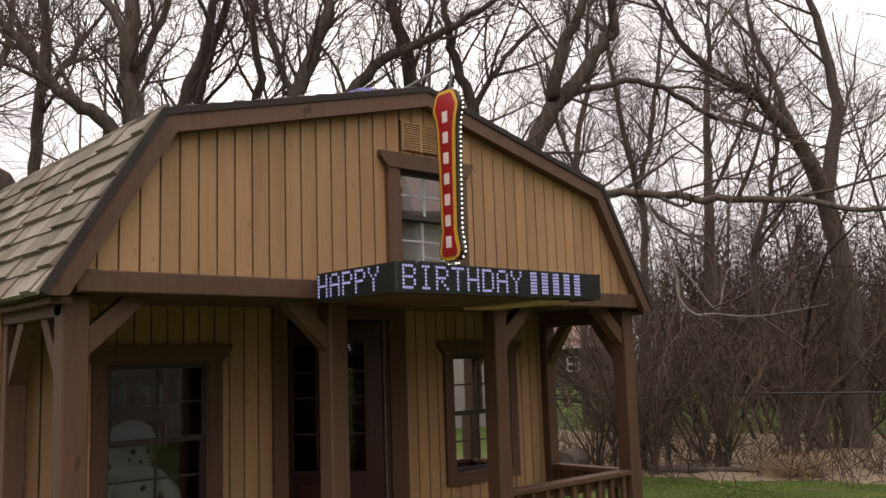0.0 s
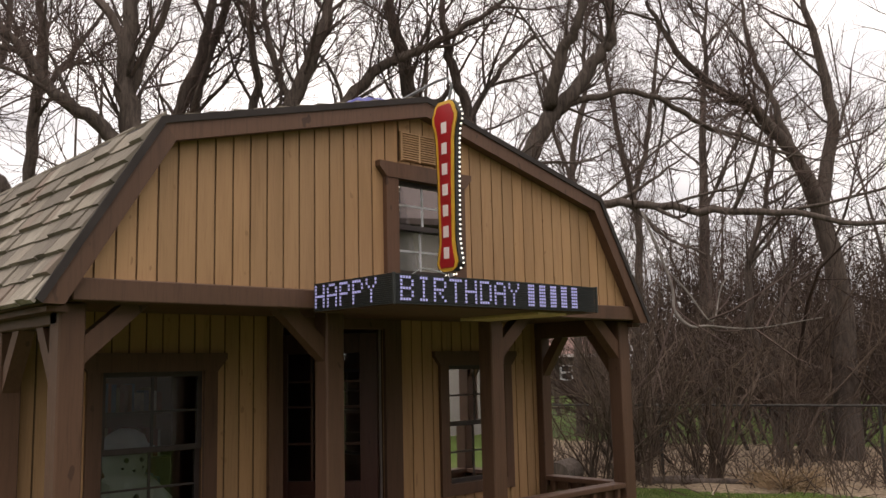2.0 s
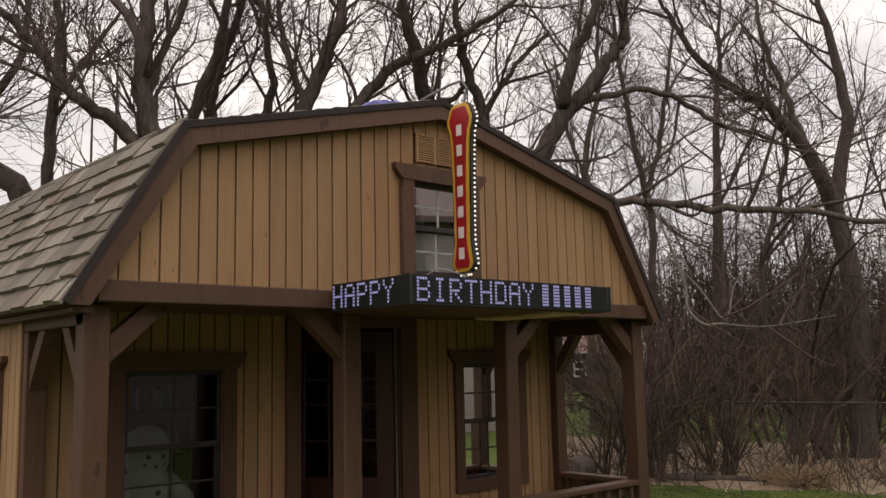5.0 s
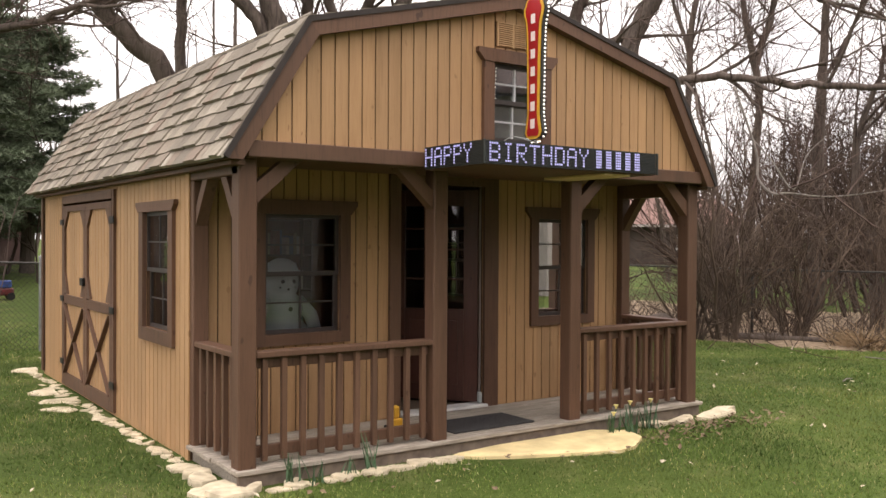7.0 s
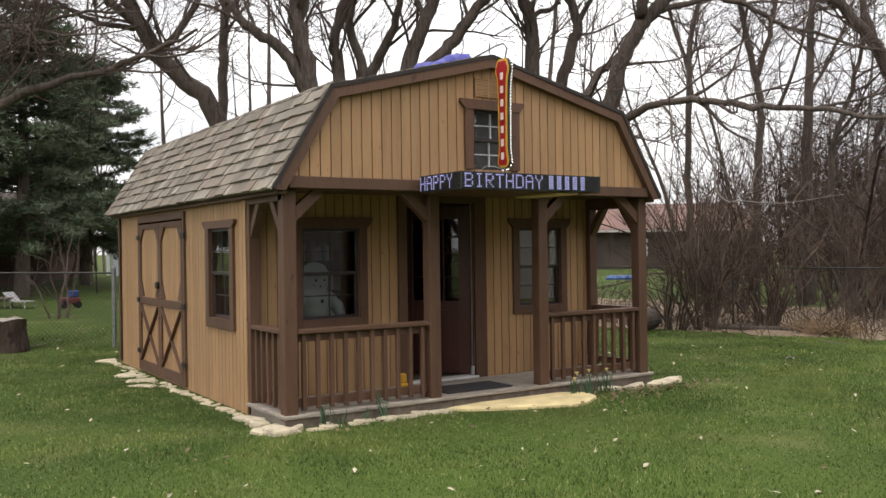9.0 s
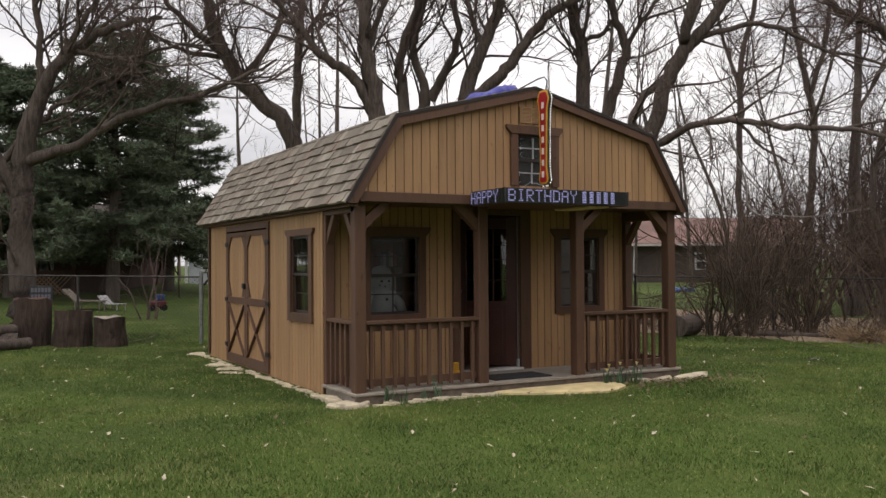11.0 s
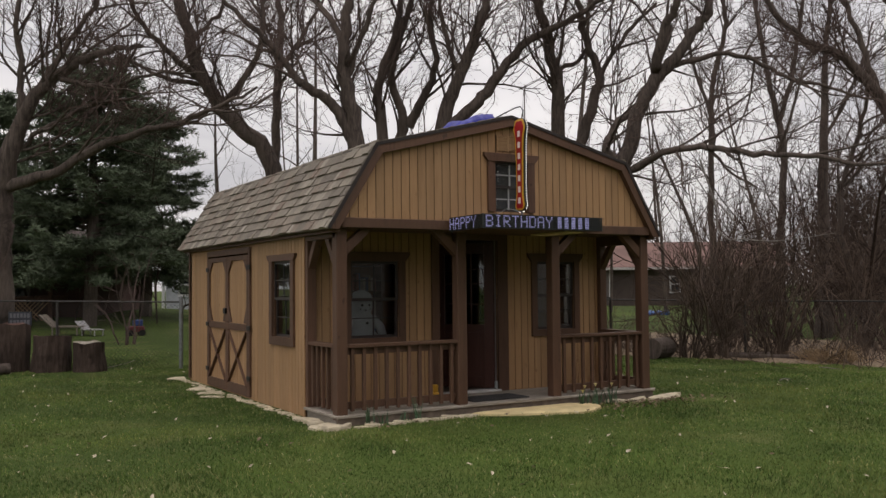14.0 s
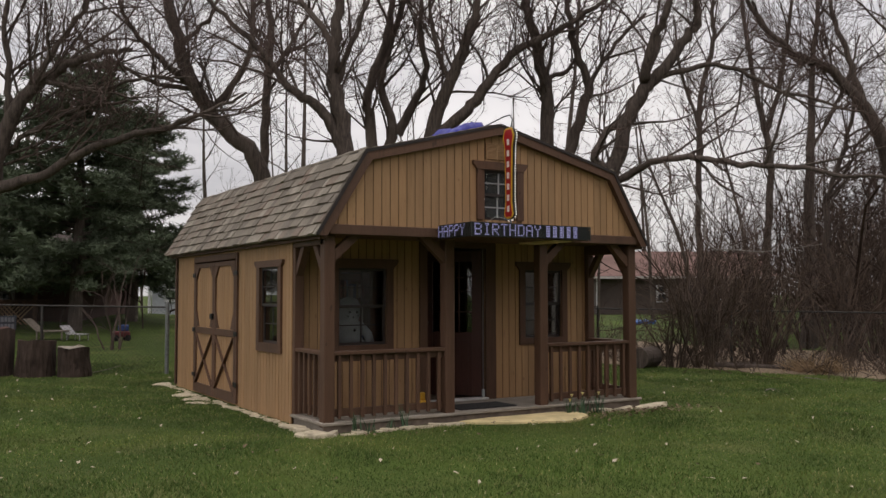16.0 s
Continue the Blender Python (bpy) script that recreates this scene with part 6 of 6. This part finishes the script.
for i in range(80):
    y = 0.9 + i * 0.066
    wide = 1.0 if 2.6 < y < 5.0 else 0.55
    flagstone(-0.07 - rng.uniform(0.0, 0.13) * wide, y + rng.uniform(-0.05, 0.05), rng.uniform(0.025, 0.085) * (0.5 + 0.5 * wide), rng.uniform(0.03, 0.09), rng.uniform(-40, 40), STONE, "pale rough limestone beside the shed wall", rng.uniform(0.0, 0.02))
for x, y, a, b in ((-0.30, 4.3, 0.16, 0.22), (-0.27, 3.75, 0.12, 0.2), (-0.16, 6.0, 0.15, 0.2), (-0.34, 3.3, 0.12, 0.16)):
    flagstone(x, y, a, b, rng.uniform(0, 90), STONE, "pale rough limestone beside the shed wall", 0.014)


# ---- spring bulbs ----
LEAF_GREEN = plain("bulb_leaf_green", (0.05, 0.10, 0.045), 0.6, 0.25, 20)
BLOOM = plain("pale_yellow_bloom", (0.70, 0.60, 0.25), 0.6, 0.1)


def bulbs(x, y, n, h, bloom):
    z = GROUND
    t = thing("daffodil_clump", (x, y, z), "clump of daffodil leaves by the porch edge", "flowers", "daffodils along the porch")
    g = Geo()
    for i in range(n):
        a, l = nrng.uniform(0, 6.28), nrng.uniform(0.1, 0.45)
        p = wander((x + nrng.normal(0, 0.035), y + nrng.normal(0, 0.025), z), (math.cos(a) * l, math.sin(a) * l, 1), h * nrng.uniform(0.6, 1.1), 5, 0.05, -0.03)
        s = np.array((math.sin(a), -math.cos(a), 0)) * 0.006
        v = []
        for k, q in enumerate(p):
            w = s * (1 - (k / 5) ** 2.5)
            v += [tuple(q - w), tuple(q + w)]
        g.add(v, [(2 * k, 2 * k + 1, 2 * k + 3, 2 * k + 2) for k in range(5)])
    part("leaves", g, LEAF_GREEN, t)
    for i in range(bloom):
        p = (x + nrng.normal(0, 0.05), y + nrng.normal(0, 0.03), z + h * nrng.uniform(0.85, 1.1))
        part("bloom", Geo().lathe([(0.004, -0.02), (0.012, 0.0), (0.022, 0.012), (0.012, 0.014)], 8, p), BLOOM, t, "pale yellow bloom")
        part("stalk", Geo().tube([(x, y, z), (p[0], p[1], p[2] - 0.018)], [0.004, 0.003], 5), LEAF_GREEN, t)


for x, y, n, h, b in ((0.32, -0.13, 16, 0.24, 0), (0.46, -0.15, 10, 0.20, 0), (0.88, -0.12, 12, 0.30, 0), (0.70, -0.14, 8, 0.18, 0), (3.02, -0.22, 16, 0.22, 2), (3.28, -0.20, 20, 0.26, 1), (3.52, -0.18, 18, 0.24, 1), (3.14, -0.30, 10, 0.16, 0)):
    bulbs(x, y, n, h, b)


# ---- lawn blades, dead leaves ----
def in_shed(x, y):
    return (x > -0.02) & (x < W + 0.06) & (y > -0.05) & (y < Y_BACK + 0.03)


def blades():
    n = 640000
    r = np.random.default_rng(5)
    d = 3.0 + 17.0 * r.random(n) ** 0.75
    a = np.radians(r.uniform(-12, 78, n))
    x, y = -3.7 + d * np.sin(a), -8.2 + d * np.cos(a)
    keep = ~in_shed(x, y) & ~((x > 1.72) & (x < 3.0) & (y > -0.52) & (y < -0.1)) & ~((np.abs(x + 0.08) < 0.14) & (y > -0.2) & (y < 6.2) & (r.random(n) < 0.8))
    edge = np.minimum(np.minimum((a + np.radians(12)) / np.radians(9), (np.radians(78) - a) / np.radians(9)), np.minimum((d - 3) / 1.5, (20 - d) / 2))
    keep &= r.random(n) < edge
    soil = (x - 9.6) * 0.943 + (y - 6.6) * 0.333 > -1.4
    keep &= ~(soil & (r.random(n) < 0.88))
    x, y = x[keep], y[keep]
    n = len(x)
    patch = np.sin(x * 1.7 + 1.3 * np.sin(y * 1.1)) * np.sin(y * 1.9 + 1.1 * np.sin(x * 0.8)) * 0.6
    h = (0.016 + 0.018 * r.random(n)) * (1 + 0.6 * patch)
    z = np.array([ground_height(px, py) for px, py in zip(x.tolist(), y.tolist())])
    t = r.uniform(0, 2 * np.pi, n)
    lean = r.uniform(0.1, 1.0, n) * h
    la = r.uniform(0, 2 * np.pi, n)
    w = 0.0030 + 0.0022 * r.random(n)
    base = np.stack([x, y, z - 0.004], 1)
    side = np.stack([np.cos(t) * w, np.sin(t) * w, np.zeros(n)], 1)
    tip = base + np.stack([np.cos(la) * lean, np.sin(la) * lean, h], 1)
    v = np.stack([base - side, base + side, tip], 1).reshape(-1, 3)
    me = bpy.data.meshes.new("grass")
    me.vertices.add(3 * n)
    me.vertices.foreach_set("co", v.ravel())
    me.loops.add(3 * n)
    me.loops.foreach_set("vertex_index", np.arange(3 * n))
    me.polygons.add(n)
    me.polygons.foreach_set("loop_start", np.arange(n) * 3)
    me.update(calc_edges=True)
    whole("grass", me, BLADES, "short green lawn grass with pale dry blades", "grass", "stuff")


blades()


def leaf_scatter():
    cols = (plain("pale_dry_leaf", (0.42, 0.36, 0.27), 0.9, 0.3, 30), plain("brown_dry_leaf", (0.17, 0.12, 0.075), 0.9, 0.3, 30))
    for mat, count, label, near in ((cols[0], 650, "pale dry leaf scraps scattered on the lawn", False), (cols[1], 330, "brown dead leaves lying about the lawn and porch edge", True)):
        g = Geo()
        for i in range(count):
            if near and i < 290:
                x, y = nrng.normal(3.9, 0.6), nrng.normal(-0.42, 0.16)
                if i > 250:
                    x, y = nrng.uniform(-1.5, 4.5), -0.25 - abs(nrng.normal(0, 0.3))
            else:
                d, a = 3.0 + 17 * nrng.random() ** 0.8, radians(nrng.uniform(-10, 76))
                x, y = -3.7 + d * math.sin(a), -8.2 + d * math.cos(a)
            if -0.1 < x < W + 0.1 and -0.1 < y < Y_BACK:
                continue
            z = ground_height(x, y) + 0.028
            s = nrng.uniform(0.014, 0.036)
            m = pose(x, y, z, nrng.uniform(-35, 35), nrng.uniform(-35, 35), nrng.uniform(0, 360))
            v = [tuple(m @ Vector(q)) for q in ((-s, 0, 0), (-s * 0.3, -s * 0.5, 0.004), (s, 0, 0.002), (-s * 0.2, s * 0.55, 0.006))]
            g.add(v, [(0, 1, 2), (0, 2, 3)])
        whole("leaf_scatter", g, mat, label, "leaves", "stuff")
    g = Geo()
    for x, y, yaw, L in ((7.0, 0.2, 20, 0.9), (6.2, -2.8, 50, 0.7), (-0.75, 8.55, 25, 0.6), (9.2, 1.2, -40, 1.0)):
        p = wander((x, y, ground_height(x, y) + 0.035), (math.cos(radians(yaw)), math.sin(radians(yaw)), 0.02), L, 5, 0.06, -0.005)
        whole("fallen_twig", Geo().tube(p, np.linspace(0.009, 0.004, 6), 6), BARK_PALE, "pale bare twig lying on the lawn", "twig", group="fallen twigs")


leaf_scatter()


# ---- roof shingles, last ----
def slope(s, upper):
    """Origin, way up the slope, normal and length of a roof plane."""
    if upper:
        a, b = Vector((CX + s * KNEE_X, 0, KNEE_Z)), Vector((CX, 0, APEX_Z))
    else:
        a, b = Vector((CX + s * HALF, 0, EAVE_Z)), Vector((CX + s * KNEE_X, 0, KNEE_Z))
    up = (b - a)
    L = up.length
    up.normalize()
    n = Vector((0, 1, 0)).cross(up) * (1 if s < 0 else -1)
    if n.z < 0:
        n = -n
    return a, up, n, L


def shingle_geo(w, l, t, s):
    """One shingle, thick at its lower edge, in local axes x: along the eave, y: up, z: out."""
    g = Geo()
    k = 0.004
    v = [(0.002, 0, 0), (w - 0.002, 0, 0), (w - 0.002, l, 0), (0.002, l, 0), (0.002 + k * 0.4, k * 0.5, t), (w - 0.002 - k * 0.4, k * 0.2, t), (w - 0.002, l, 0.004), (0.002, l, 0.004)]
    return g.add(v, [(3, 2, 1, 0), (4, 5, 6, 7), (0, 1, 5, 4), (1, 2, 6, 5), (2, 3, 7, 6), (3, 0, 4, 7)])


def shingles():
    kinds = [shingle_geo(w, 0.20, t, 0).mesh("shingle") for w in (0.10, 0.13, 0.16, 0.20, 0.24) for t in (0.024, 0.036)]
    widths = [w for w in (0.10, 0.13, 0.16, 0.20, 0.24) for t in (0, 1)]
    roof = part("roof_covering", Geo().box(0.55, 0.6, 0.3, 0.4, 2.80, 2.81), FELT, shed, "weathered grey-brown roof shingles")
    courses = 8
    for s, upper in ((-1, False), (-1, True), (1, False), (1, True)):
        a, up, n, L = slope(s, upper)
        rest = Geo()
        rows = courses if not upper else 13
        step = L / rows
        along = Vector((0, 1, 0)) if s > 0 else Vector((0, -1, 0))
        start = FRONT_Y + 0.012 if s > 0 else REAR_Y - 0.012
        for r in range(rows):
            u = -rng.uniform(0, 0.12)
            while u < REAR_Y - FRONT_Y - 0.03:
                i = rng.randrange(10)
                w = widths[i]
                lo = max(u, 0.0)
                hi = min(u + w, REAR_Y - FRONT_Y - 0.024)
                base = a + up * (r * step - 0.012 + rng.uniform(-0.007, 0.007)) + n * 0.024 + along * lo
                base.y += start
                m = Matrix.Translation(base) @ Matrix((along, up, n)).transposed().to_4x4() @ pose(0, 0, 0, 0, 0, rng.uniform(-0.5, 0.5))
                m = m @ Matrix.Diagonal(((hi - lo) / w, 1, 1, 1))
                if s < 0 and not upper:
                    ob = new("shingle", kinds[i])
                    if not kinds[i].materials:
                        kinds[i].materials.append(SHINGLE)
                    ob.parent = roof
                    ob.matrix_basis = m
                else:
                    src = shingle_geo(w, 0.20 if not upper else 0.17, 0.02, 0)
                    rest.add([tuple(m @ Vector(p)) for p in src.v], src.f)
                u += w
        if rest.v:
            tagged(part("shingle_rest", rest, SHINGLE_REST, shed), kind="stuff")


shingles()
